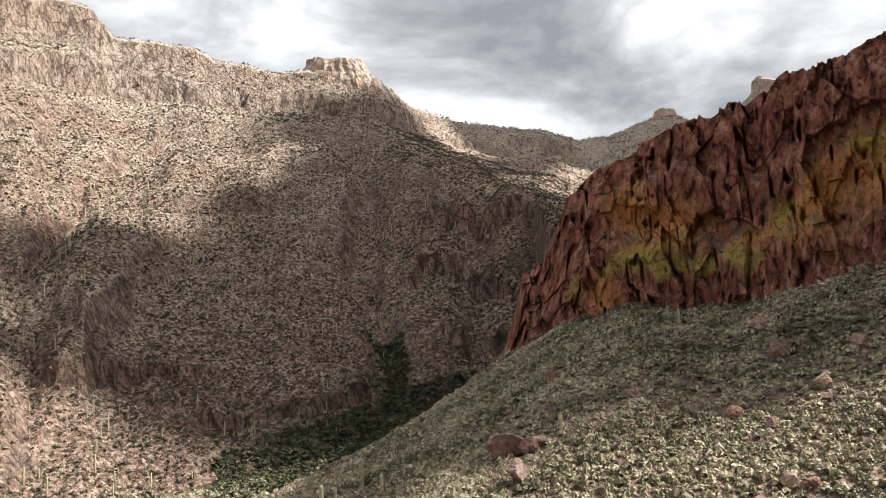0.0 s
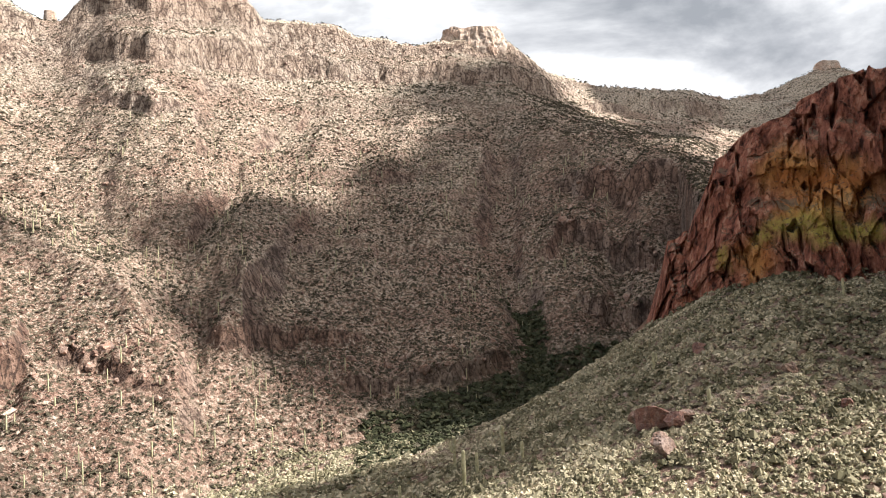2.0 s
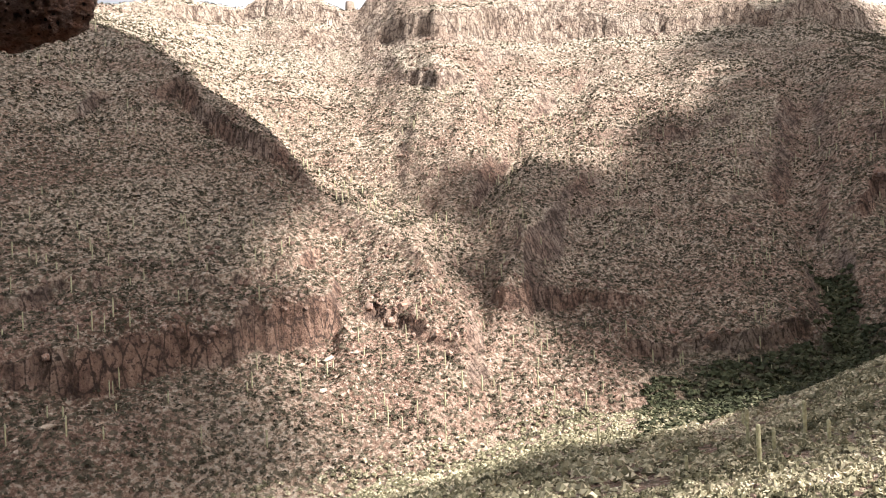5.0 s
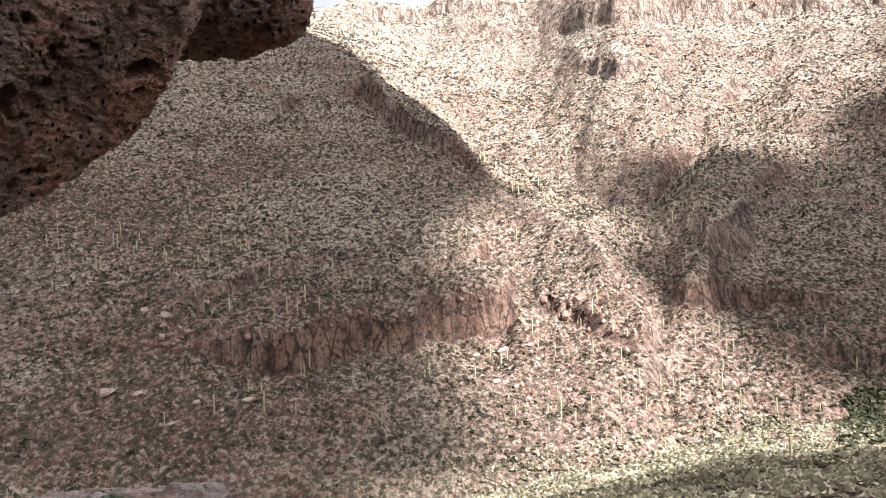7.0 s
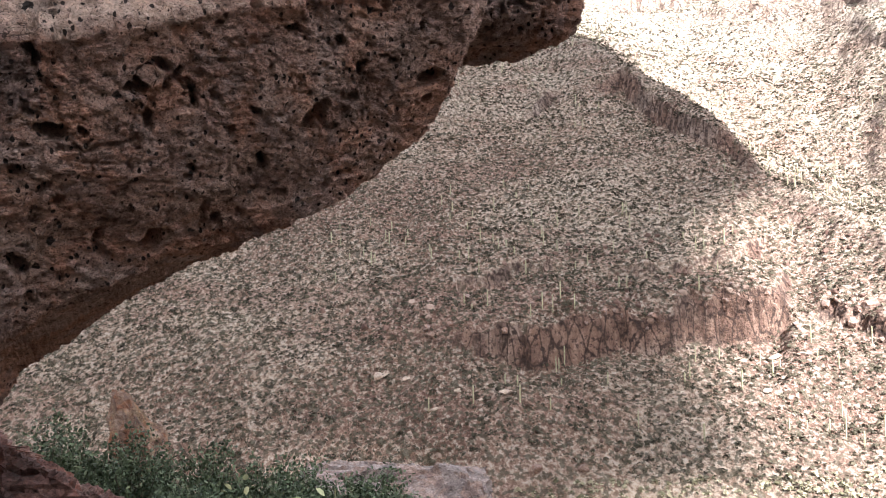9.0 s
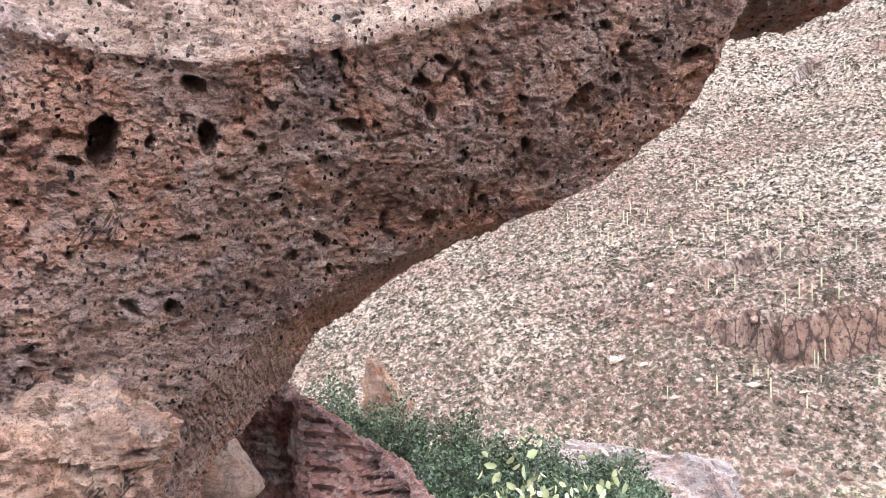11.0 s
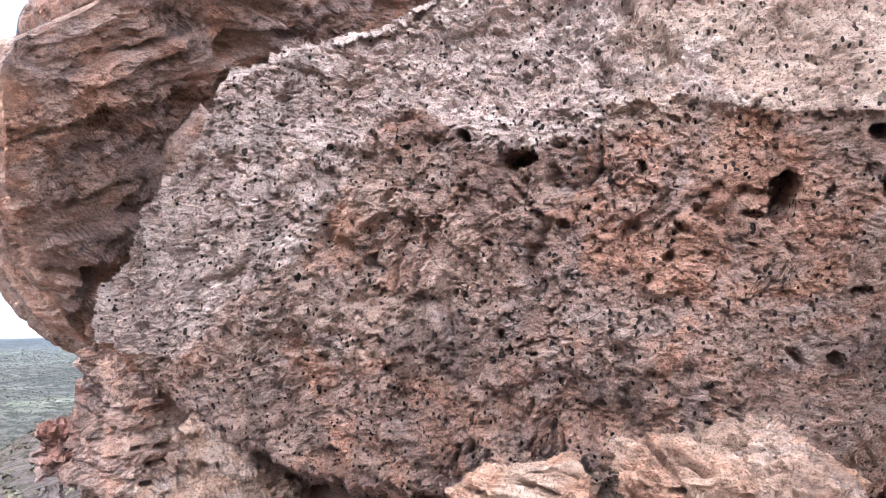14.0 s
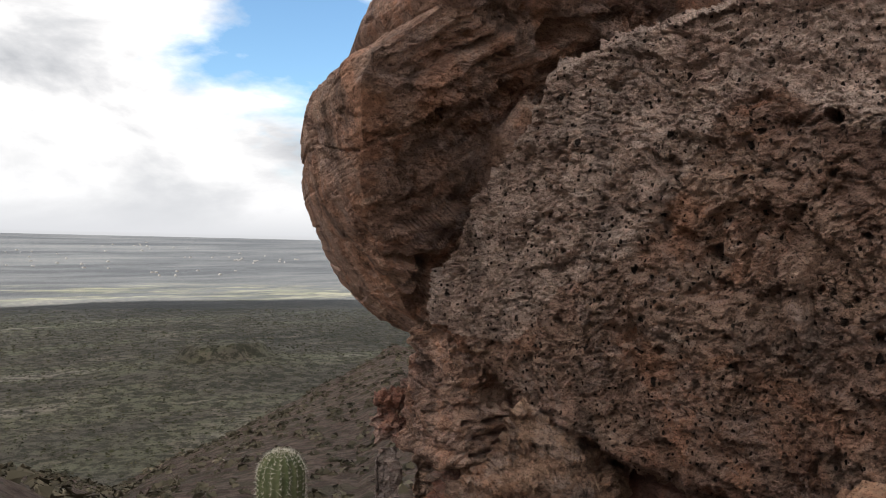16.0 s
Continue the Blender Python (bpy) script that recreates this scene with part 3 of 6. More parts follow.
        mask = mask * (r > 180) * ((r > np.where(az > 28.5, SPUR_D(a) - 4, 300)) & (r < SKY_D(az) + 2) if behind else r < crest)
        u = (el - mid) / half + 0.34 * flute
        bent = mid + half * (np.sign(u) * np.abs(u) ** 0.34 - 0.34 * flute)
        h = np.where(np.abs(u) < 1, h + (r * np.tan(np.radians(bent)) - h) * mask, h)
    # the gully that drains the mesa's foot, and the one beside the spur
    for c0, c1, w, r0, r1, deep in ((4.4, 7.5, 1.5, 262, 540, 9), (28.8, 36.0, 1.6, 195, 420, 1.0), (16.0, 13.0, 1.4, 240, 470, 5), (-2.0, -6.5, 1.3, 300, 560, 8)):
        mid = c0 + (c1 - c0) * (r - r0) / (r1 - r0) + 0.8 * np.sin(r / 26)
        h = h - deep * np.exp(-((az - mid) / w) ** 2) * smooth(r0, r0 + 25, r) * (1 - smooth(r1 - 40, r1, r))
    near = 1 - smooth(20, 60, r)
    return h + near * smooth(2, 6, r) * 0.35 * fbm(p / 2.5, 3, 71) + 0.5 * smooth(25, 60, r) * (1 - grow) * fbm(p / 9.0, 3, 73)


AZ = np.concatenate([np.arange(-43, 62, 0.23), np.arange(62, 186, 0.34), np.arange(186, 317, 3.0)])
RR = np.concatenate([np.geomspace(0.02, 0.5, 3), np.geomspace(0.7, 30, 36), np.geomspace(31, 168, 110), np.arange(169, 300, 1.7), np.arange(301, 640, 2.4), np.geomspace(643, 1000, 34), np.geomspace(1010, 4930, 90)])
ga, gr = np.meshgrid(np.radians(AZ), RR, indexing="ij")
gx, gy = -np.sin(ga) * gr, np.cos(ga) * gr
gz = ground_z(gx, gy)
gp = np.stack([gx, gy, gz], -1)
azd = np.degrees(ga)
canyon_floor = np.exp(-((gr - WASH_D(azd) - 4) / 13.0) ** 2) * smooth(-7.0, -6.0, azd) * (1 - smooth(13, 18, azd))
gully_mid = 4.4 + 3.1 * (gr - 262) / 278 + 0.8 * np.sin(gr / 26)
side_gully = np.exp(-((azd - gully_mid) / 1.0) ** 2) * smooth(262, 270, gr) * (1 - smooth(312, 325, gr))
scree = np.exp(-((azd - gully_mid) / 0.30) ** 2) * smooth(318, 330, gr) * (1 - smooth(500, 520, gr))
pale_streak = np.exp(-((azd - 27.0 - (gr - 200) * 0.028) / 2.0) ** 2) * smooth(185, 230, gr) * (1 - smooth(330, 380, gr)) * 0.2
bench = smooth(15, 19, azd) * (1 - smooth(34, 44, azd)) * smooth(75, 110, gr) * (1 - smooth(0, 25, gr - WASH_D(azd))) * 0.25
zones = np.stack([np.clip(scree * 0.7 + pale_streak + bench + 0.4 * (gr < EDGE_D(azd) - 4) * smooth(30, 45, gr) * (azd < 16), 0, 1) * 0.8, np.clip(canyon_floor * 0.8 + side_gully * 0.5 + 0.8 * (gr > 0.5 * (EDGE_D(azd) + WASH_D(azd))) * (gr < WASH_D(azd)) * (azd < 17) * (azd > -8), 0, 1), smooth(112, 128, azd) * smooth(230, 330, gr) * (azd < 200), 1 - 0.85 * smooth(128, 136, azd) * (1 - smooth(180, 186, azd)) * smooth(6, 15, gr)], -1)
verts = gp.reshape(-1, 3)
faces = grid_faces(len(AZ), len(RR))
wrap_a, wrap_b = (len(AZ) - 1) * len(RR) + np.arange(len(RR) - 1), np.arange(len(RR) - 1)
faces = np.concatenate([faces, np.stack([wrap_a, wrap_b, wrap_b + 1, wrap_a + 1], -1)])[:, ::-1]
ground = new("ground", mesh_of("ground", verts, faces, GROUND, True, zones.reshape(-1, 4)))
tagged(ground, "tan desert canyon slopes with broken ledges, falling to an open plain", "ground", "", "structure")

# ---- red cliff ----
CLIFF_BASE = column((-40, 3.2), (-36, 2.0), (-31, 0.7), (-25, -0.6), (-21, -2.3), (-13.4, -1.5), (-9.1, -2.7), (-4.3, -5.2), (-3.4, -5.6))
CLIFF_TOP = column((-40, 18.2), (-36, 17.6), (-31.6, 16.6), (-29.7, 16.2), (-26.8, 15.5), (-22.6, 13.6), (-19.8, 13.0), (-16.1, 11.5), (-14, 10.8), (-11.4, 9.3), (-9.8, 8.1), (-9.1, 6.0), (-7.6, 3.0), (-6.1, 2.2), (-5.5, -0.8), (-4.4, -4.2), (-3.4, -5.4))


def spread(a, e, *spots):
    """Soft patches: bearing, elevation angle, half width, half height."""
    total = 0
    for ca, ce, wa, we in spots:
        total = total + np.exp(-(((a - ca) / wa) ** 2 + ((e - ce) / we) ** 2) ** 1.5)
    return np.clip(total, 0, 1)


def build_cliff():
    az = np.arange(-41, -3.3, 0.08)
    v = np.linspace(0, 1, 230)
    A, V = np.meshgrid(az, v, indexing="ij")
    d0 = EDGE_D(A) - 2.0
    q = np.stack([-np.sin(np.radians(A)) * 140, np.cos(np.radians(A)) * 140, V * 34], -1)
    tall = smooth(0, 6, tilt(d0, CLIFF_TOP(A) - CLIFF_BASE(A)))
    jag = vnoise(q / np.array([3.0, 3.0, 60.0]), 5) * 0.9 + vnoise(q / np.array([1.1, 1.1, 60.0]), 6) * 0.45
    top_z = tilt(d0 + 10, CLIFF_TOP(A)) + jag * 0.9 * tall
    base_z = tilt(d0, CLIFF_BASE(A)) - 1.5
    warp = 0.05 * vnoise(q / 7.0, 3) + 0.03 * vnoise(q / 2.5, 4)
    W = V + warp * np.sin(np.pi * V)
    z = base_z + (top_z - base_z) * np.clip(V / 0.93, 0, 1) + 1.0 * smooth(0.93, 1.0, V)
    # slanting shelves: the rock steps back above each
    shelf = 0.36 + 0.10 * np.sin((A + 20) / 5.0)
    upper = 0.66 + 0.014 * (A + 20) + 0.05 * vnoise(q / 9.0, 9)
    back = 2.2 * V + 5.0 * smooth(shelf - 0.07, shelf + 0.10, W) + 2.2 * smooth(upper - 0.02, upper + 0.05, W) + 2.4 * smooth(0.80, 0.97, W) + 26 * smooth(0.93, 1.0, V)
    lean = q + np.stack([0 * A, 0 * A, 0.35 * q[..., 0]], -1)
    bent = lean + 0.16 * np.stack([vnoise(lean / 2.2, 71), vnoise(lean / 2.2, 72), vnoise(lean / 2.2, 73)], -1)
    pillars = facets(bent / np.array([5.4, 5.4, 8.0]), 3, 0.8) * 1.9
    blocks = facets(bent / np.array([2.4, 2.4, 4.0]), 5) * 0.62 + facets(bent / np.array([0.8, 0.8, 1.3]), 7) * 0.24
    soft_ = fbm(lean / 6.0, 3, 13, 0.55) * 0.9
    cracks = smooth(0.66, 0.88, fbm(lean / np.array([3.0, 3.0, 8.0]), 3, 14, 0.5, True)) * 2.6
    d = d0 + back + (-pillars - blocks - soft_ + cracks) * (0.35 + 0.65 * tall)
    x, y = -np.sin(np.radians(A)) * d, np.cos(np.radians(A)) * d
    el = np.degrees(np.arctan2(z, d)) + 0.5 * vnoise(q / 3.0, 41) + 0.35 * vnoise(q / 1.2, 42)
    aw = A + 0.7 * vnoise(q / 4.0, 43)
    ochre = spread(aw, el, (-14.5, 6.8, 1.6, 1.7), (-17.5, 5.3, 2.6, 1.6), (-16, 4.0, 2.6, 0.8), (-27.8, 6.2, 1.6, 3.0), (-31, 8.2, 2.2, 2.6), (-25.6, 4.8, 1.2, 1.4), (-23.0, 4.2, 1.4, 0.8), (-12.0, 0.5, 1.4, 1.6))
    lichen = spread(aw, el, (-14.2, 3.0, 1.5, 0.9), (-16.6, 2.4, 1.8, 1.1), (-19.2, 2.2, 1.3, 0.7), (-22.3, 2.8, 1.1, 0.9), (-25.2, 5.4, 0.9, 1.0), (-9.8, 1.0, 0.5, 0.9), (-12.8, 2.0, 0.8, 0.6), (-30.5, 9.6, 1.5, 0.6))
    zone = np.stack([ochre, lichen, 0 * A, 1 + 0 * A], -1)
    me = mesh_of("cliff", np.stack([x, y, z], -1).reshape(-1, 3), grid_faces(*A.shape)[:, ::-1], CLIFF, False, zone.reshape(-1, 4))
    return tagged(new("cliff", me), "red-brown cliff with ochre faces and yellow-green lichen above a scrub slope", "cliff", "", "structure")


build_cliff()


# ---- clouds over the canyon: they throw the drifting shade ----
CLOUD_Z = 620.0


def build_cloud(foot, rx, ry, seed):
    """A flat-based heap of cloud whose shade falls on that place."""
    at = foot + TO_SUN * ((CLOUD_Z - foot.z) / TO_SUN.z)
    n, m = 26, 60
    th, ph = np.meshgrid(np.linspace(0, np.pi, n), np.linspace(0, 2 * np.pi, m, endpoint=False), indexing="ij")
    q = np.stack([np.sin(th) * np.cos(ph), np.sin(th) * np.sin(ph), np.cos(th)], -1)
    k = 1 + 0.34 * fbm(q * 1.9 + seed * 3.1, 5, seed, 0.6)
    v = q * k[..., None] * np.array([rx, ry, 34.0])
    v[..., 2] = np.where(v[..., 2] < 0, v[..., 2] * 0.35, v[..., 2])
    ob = new("cloud", mesh_of("cloud", v.reshape(-1, 3), grid_faces(n, m, True), CLOUD))
    ob.location = at
    return tagged(ob, "white heaped cloud drifting high over the canyon", "cloud", "clouds over the canyon")


# ---- the leaning boulder ----
BOULDER_STATIONS = np.array([
    # y, foot of the face x z, brow x z, top x z
    (-4.02, -2.52, -0.38, -2.50, -0.25, -2.54, -0.14),
    (-3.80, -2.58, -0.58, -2.50, -0.18, -2.52, 0.16),
    (-3.50, -2.66, -0.74, -2.48, -0.05, -2.52, 0.50),
    (-3.10, -2.75, -0.88, -2.50, 0.25, -2.50, 0.93),
    (-2.50, -2.92, -0.98, -2.54, 0.60, -2.62, 1.14),
    (-1.70, -3.02, -0.95, -2.66, 0.70, -2.90, 1.55),
    (-0.97, -3.12, -0.80, -2.79, 0.74, -3.20, 1.95),
    (-0.66, -3.70, -0.74, -2.83, 0.66, -3.30, 2.10),
    (-0.30, -3.86, -0.42, -2.92, 0.64, -3.40, 2.20),
    (0.25, -3.72, -0.08, -2.95, 0.74, -3.50, 2.30),
    (0.80, -3.68, 0.11, -2.96, 0.90, -3.55, 2.40),
    (1.30, -3.62, 0.30, -3.00, 1.02, -3.55, 2.40),
])
PITS = np.array([
    # y, z, radius
    (-1.59, 0.52, 0.070), (-1.82, 0.63, 0.045), (-2.30, 0.10, 0.052), (-0.66, 0.36, 0.085), (-0.35, 0.56, 0.050), (-0.33, 0.40, 0.050), (0.05, 0.02, 0.042), (0.51, 0.11, 0.060),
    (0.19, 0.47, 0.042), (1.09, 0.60, 0.065), (1.57, 0.77, 0.060), (0.90, 0.42, 0.035), (1.00, 0.32, 0.030), (0.75, 0.20, 0.035), (-0.12, 0.20, 0.035), (-0.45, 0.05, 0.034), (-0.55, -0.22, 0.038), (-0.68, -0.20, 0.032),
])


def station(y, table):
    return [np.interp(y, table[:, 0], table[:, k]) for k in range(1, table.shape[1])]


def build_boulder():
    table = BOULDER_STATIONS
    more = np.array([(1.66, -3.46, 0.56, -3.08, 1.10, -3.6, 2.35), (1.74, -3.36, 0.74, -3.10, 1.12, -3.6, 2.3), (1.80, -3.44, 1.02, -3.22, 1.22, -3.6, 2.3), (2.30, -3.22, 1.03, -3.16, 1.28, -3.6, 2.2), (2.42, -3.4, 1.2, -3.35, 1.45, -3.7, 2.0)])
    table = np.concatenate([table, more])
    ys = np.concatenate([np.linspace(-4.02, 2.42, 880)])
    n_under, n_face, n_top, n_back = 44, 250, 120, 14
    fx, fz, bx, bz, tx, tz = station(ys, table)
    soft = lambda c: np.convolve(np.pad(c, 8, "edge"), np.ones(17) / 17, "valid")
    fx, fz, bx, bz, tx, tz = [soft(c) for c in (fx, fz, bx, bz, tx, tz)]
    cols = []
    reach = np.interp(ys, (-4.02, -3.0, -1.0, -0.5, 0.25, 1.0, 2.4), (0.35, 1.6, 2.6, 2.7, 2.2, 1.6, 0.8))
    lz = np.interp(ys, (-4.02, -3.0, -1.0, -0.74, -0.64, -0.38, -0.18, -0.08, 0.21, 0.57, 0.84, 1.15, 1.46, 1.65, 1.72, 1.82, 2.42), (-0.48, -1.2, -1.45, -1.30, -1.08, -0.86, -0.66, -0.46, -0.29, -0.05, 0.11, 0.24, 0.36, 0.50, 0.66, 0.78, 1.1))
    lz = np.minimum(soft(lz), fz - 0.02)
    lx = fx - np.minimum(1.0, reach * 0.5)
    lz = np.minimum(lz * 1.13, fz - 0.02)
    ux, uz = fx - reach, lz + np.interp(ys, (-1.0, -0.7, 0.0, 1.0, 2.4), (0.25, 0.45, 0.5, 0.5, 0.4))
    half = n_under // 2
    for k in range(half):
        u = k / half
        cols.append((ux + (lx - ux) * u, uz + (lz - uz) * u))
    for k in range(n_under - half):
        u = k / (n_under - half)
        cols.append((lx + (fx - lx) * u, lz + (fz - lz) * u))
    for k in range(n_face):
        u = k / n_face
        bulge = 0.09 * np.sin(np.pi * u)
        cols.append((fx + (bx - fx) * u + bulge * 0.6, fz + (bz - fz) * u - bulge * 0.25))
    for k in range(n_top):
        u = k / n_top
        cols.append((bx + (tx - bx) * u, bz + (tz - bz) * u + 0.05 * np.sin(np.pi * u)))
    for k in range(n_back + 1):
        u = k / n_back
        cols.append((tx + (ux - 0.6 - tx) * smooth(0, 0.7, u), tz + (uz - tz) * smooth(0.35, 1, u) + 0.1 * np.sin(np.pi * u)))
    X, Z = np.stack([c[0] for c in cols], 1), np.stack([c[1] for c in cols], 1)
    Y = np.repeat(ys[:, None], X.shape[1], 1)
    v = np.stack([X, Y, Z], -1)
    # round the ends
    nrm = normals_of(v)
    s = v.reshape(-1, 3)
    rough = 0.05 * fbm(s * 1.3, 3, 80) + 0.016 * fbm(s * 3.2, 4, 84, 0.6)
    warp = s + 0.05 * np.stack([vnoise(s * 7, 61), vnoise(s * 7, 62), vnoise(s * 7, 63)], -1) + 0.02 * np.stack([vnoise(s * 23, 64), vnoise(s * 23, 65), vnoise(s * 23, 66)], -1)
    rug = 0.25 + 0.95 * smooth(0.5, 1.3, -s[:, 1])
    rough = rough + (0.5 + 0.7 * rug) * (0.018 * facets(warp * 3.0, 9) * smooth(-0.3, 0.5, vnoise(s * 1.1, 67)) + 0.009 * facets(warp * np.array([8, 8, 6.0]), 11, 0.9, 0.4)) + (0.30 + 0.70 * rug) * 0.0095 * facets(warp * np.array([15, 15, 12.0]), 12, 0.9, 0.9) + (0.7 + 0.4 * rug) * (0.0068 * facets(warp * np.array([30, 24, 32]), 13, 1.0, 0.6) + 0.0050 * facets(s * np.array([56, 48, 62]), 14)) - 0.030 * rug * smooth(0.90, 0.97, 1 - np.abs(fbm(s * np.array([2.2, 2.2, 1.6]), 3, 71))) + 0.0035 * fbm(s * 47, 2, 97)
    plates = fbm(warp * np.array([1.6, 1.6, 1.3]), 4, 73, 0.55) * 5.0
    rough = rough + 0.022 * (0.25 + 0.75 * rug) * (np.floor(plates) + smooth(0.86, 1.0, plates - np.floor(plates)))
    cleft = smooth(0.945, 0.985, 1 - np.abs(fbm(warp * np.array([1.9, 2.4, 1.2]), 3, 75)))
    rough = rough - 0.055 * cleft * smooth(0.0, 0.3, vnoise(s * 1.6, 76)) * (0.3 + 0.7 * rug)
    rng = np.random.RandomState(5)
    disp = rough.reshape(X.shape)
    face_ids = slice(n_under, n_under + n_face + n_top)
    pits = [(y, z, r * 0.85, r * 3.4) for y, z, r in PITS]
    for _ in range(900):
        y = rng.uniform(-3.9, 2.2)
        j = rng.randint(n_under + 4, n_under + n_face + int(n_top * 0.8))
        i = int((y + 4.02) / 6.44 * 879)
        r = 0.0075 + 0.020 * rng.rand() ** 2.6
        if j > n_under + n_face:
            r *= 0.75
        pits.append((Y[i, j], Z[i, j], r, r * rng.uniform(2.0, 3.6)))
    zf, yf = Z[:, face_ids], ys
    for y, z, r, depth in pits:
        i0, i1 = np.searchsorted(ys, (y - 2.6 * r, y + 2.6 * r))
        if i1 <= i0:
            continue
        st = 0.6 + 0.8 * rng.rand()
        lean = rng.uniform(-0.8, 0.8)
        dy, dz = (Y[i0:i1, face_ids] - y), (zf[i0:i1] - z)
        e = np.sqrt((dy / st + lean * dz) ** 2 + (dz * st * 1.05) ** 2) / r
        disp[i0:i1, face_ids] -= depth * (1 - smooth(0.80, 1.02, e + 0.26 * vnoise(v[i0:i1, face_ids] * 30, 111)))
    # the left half of the face stands proud along a broken vertical lip
    lip = (1 - smooth(-0.90, -0.80, Y + 0.10 * vnoise(v * 2.6, 120))) * smooth(-0.5, -0.2, Z) * (1 - smooth(0.62, 0.75, Z))
    disp = disp + 0.045 * lip
    seam_z = 1.29 + 0.60 * (Y + 1.75)
    seam = np.exp(-((Z - seam_z - 0.03 * vnoise(v * 3.0, 140)) / 0.012) ** 2) * smooth(-3.6, -3.3, Y) * (1 - smooth(-1.75, -1.5, Y)) * (np.arange(X.shape[1]) > n_under + n_face * 0.75)[None]
    disp = disp - 0.05 * seam * smooth(-0.5, 0.0, vnoise(v * 2.0, 141) + 0.3)
    for ly, lz_, tall, wide_, deep_ in ((-1.92, -0.02, 0.20, 0.10, 0.05), (-1.55, -0.30, 0.16, 0.07, 0.035), (-2.62, 0.02, 0.18, 0.12, 0.045), (-1.12, -0.12, 0.22, 0.07, 0.03), (-2.15, -0.36, 0.15, 0.16, 0.04)):
        off_y, off_z = Y - ly + 0.03 * vnoise(v * 9.0, 142), Z - lz_ + 0.03 * vnoise(v * 9.0, 143)
        disp = disp + deep_ * smooth(-wide_ * 2.2, 0.0, off_y) * (1 - smooth(0.0, 0.012, off_y)) * np.exp(-(off_z / tall) ** 4)
    # a light crust overhangs the brow
    brow = np.exp(-((np.arange(X.shape[1]) - (n_under + n_face)) / 5.5) ** 2)[None] * (0.014 + 0.030 * vnoise(v * 1.7, 122)) * smooth(-2.6, -2.0, Y)
    disp = disp + brow
    fade = np.ones(X.shape[1])
    v = v + nrm * (disp * fade)[..., None]
    end_a, end_b = v[0].mean(0), v[-1].mean(0)
    n, m = X.shape
    verts = np.concatenate([v.reshape(-1, 3)])
    f = grid_faces(n, m)
    row = (np.arange(m)[None] - n_under - n_face) / 45.0 + 0 * Y
    crust = smooth(-0.35, 0.35, row + 2.6 * smooth(-2.0, -3.3, Y) + 0.9 * vnoise(np.stack([X, Y, Z], -1) * 2.2, 131) * smooth(0.4, 1.2, -Y))
    warm = smooth(-1.45, -0.65, Y + 0.55 * fbm(np.stack([X, Y, Z], -1) * 2.6, 3, 133))
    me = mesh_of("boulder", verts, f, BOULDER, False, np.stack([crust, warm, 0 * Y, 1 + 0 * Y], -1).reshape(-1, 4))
    bm = bmesh.new()
    bm.from_mesh(me)
    bm.verts.ensure_lookup_table()
    for row in (0, n - 1):
        ring = [bm.verts[row * m + j] for j in range(0, m)]
        try:
            bm.faces.new(ring)
        except ValueError:
            pass
    bmesh.ops.holes_fill(bm, edges=[e for e in bm.edges if e.is_boundary], sides=0)
    bmesh.ops.triangulate(bm, faces=[q for q in bm.faces if len(q.verts) > 4])
    bm.to_mesh(me)
    bm.free()
    return tagged(new("boulder", me), "huge leaning red-brown boulder, pitted with holes, pale crust on top", "boulder")


build_boulder()


def rock(name, size, at, turn, mat, seed, rough=0.16, cut=7, detail=5, label="", category="rock", group=""):
    """An angular block: a ball cut by random planes, then roughened."""
    bm = bmesh.new()
    bmesh.ops.create_icosphere(bm, subdivisions=detail, radius=1.0)
    me = bpy.data.meshes.new(name)
    bm.to_mesh(me)
    bm.free()
    co = np.empty(len(me.vertices) * 3, np.float32)
    me.vertices.foreach_get("co", co)
    q = co.reshape(-1, 3).astype(float)
    rng = np.random.RandomState(seed)
    for _ in range(cut * 2):
        n = rng.normal(size=3)
        n /= np.linalg.norm(n)
        lim = rng.uniform(0.46, 0.78)
        over = np.maximum(q @ n - lim, 0)
        q = q - over[:, None] * n * 0.985
    ext = np.abs(q).max(0)
    q = q / ext
    nn = q / np.linalg.norm(q, axis=1, keepdims=True)
    big = max(size)
    w = q * np.array(size) / big
    d = rough * (0.5 * fbm(w * 2.2, 4, seed + 200, 0.55) + 0.28 * fbm(w * np.array([4, 4, 11.0]), 3, seed + 210) + 0.12 * fbm(w * 24, 2, seed + 220))
    d = d + rough * (0.30 * facets(w * 4.5 + 0.3 * fbm(w * 6, 2, seed)[:, None], seed) + 0.13 * facets(w * 13, seed + 3))
    d = d - rough * 0.5 * smooth(0.9, 0.98, 1 - np.abs(fbm(w * 1.7, 2, seed + 230)))
    q = (q + nn * d[:, None]) * np.array(size) / 2
    me.vertices.foreach_set("co", q.astype(np.float32).ravel())
    me.polygons.foreach_set("use_smooth", np.full(len(me.polygons), detail > 4))
    me.materials.append(mat)
    me.update()
    ob = new(name, me)
    ob.matrix_world = pose(*at, *turn)
    return tagged(ob, label, category, group)



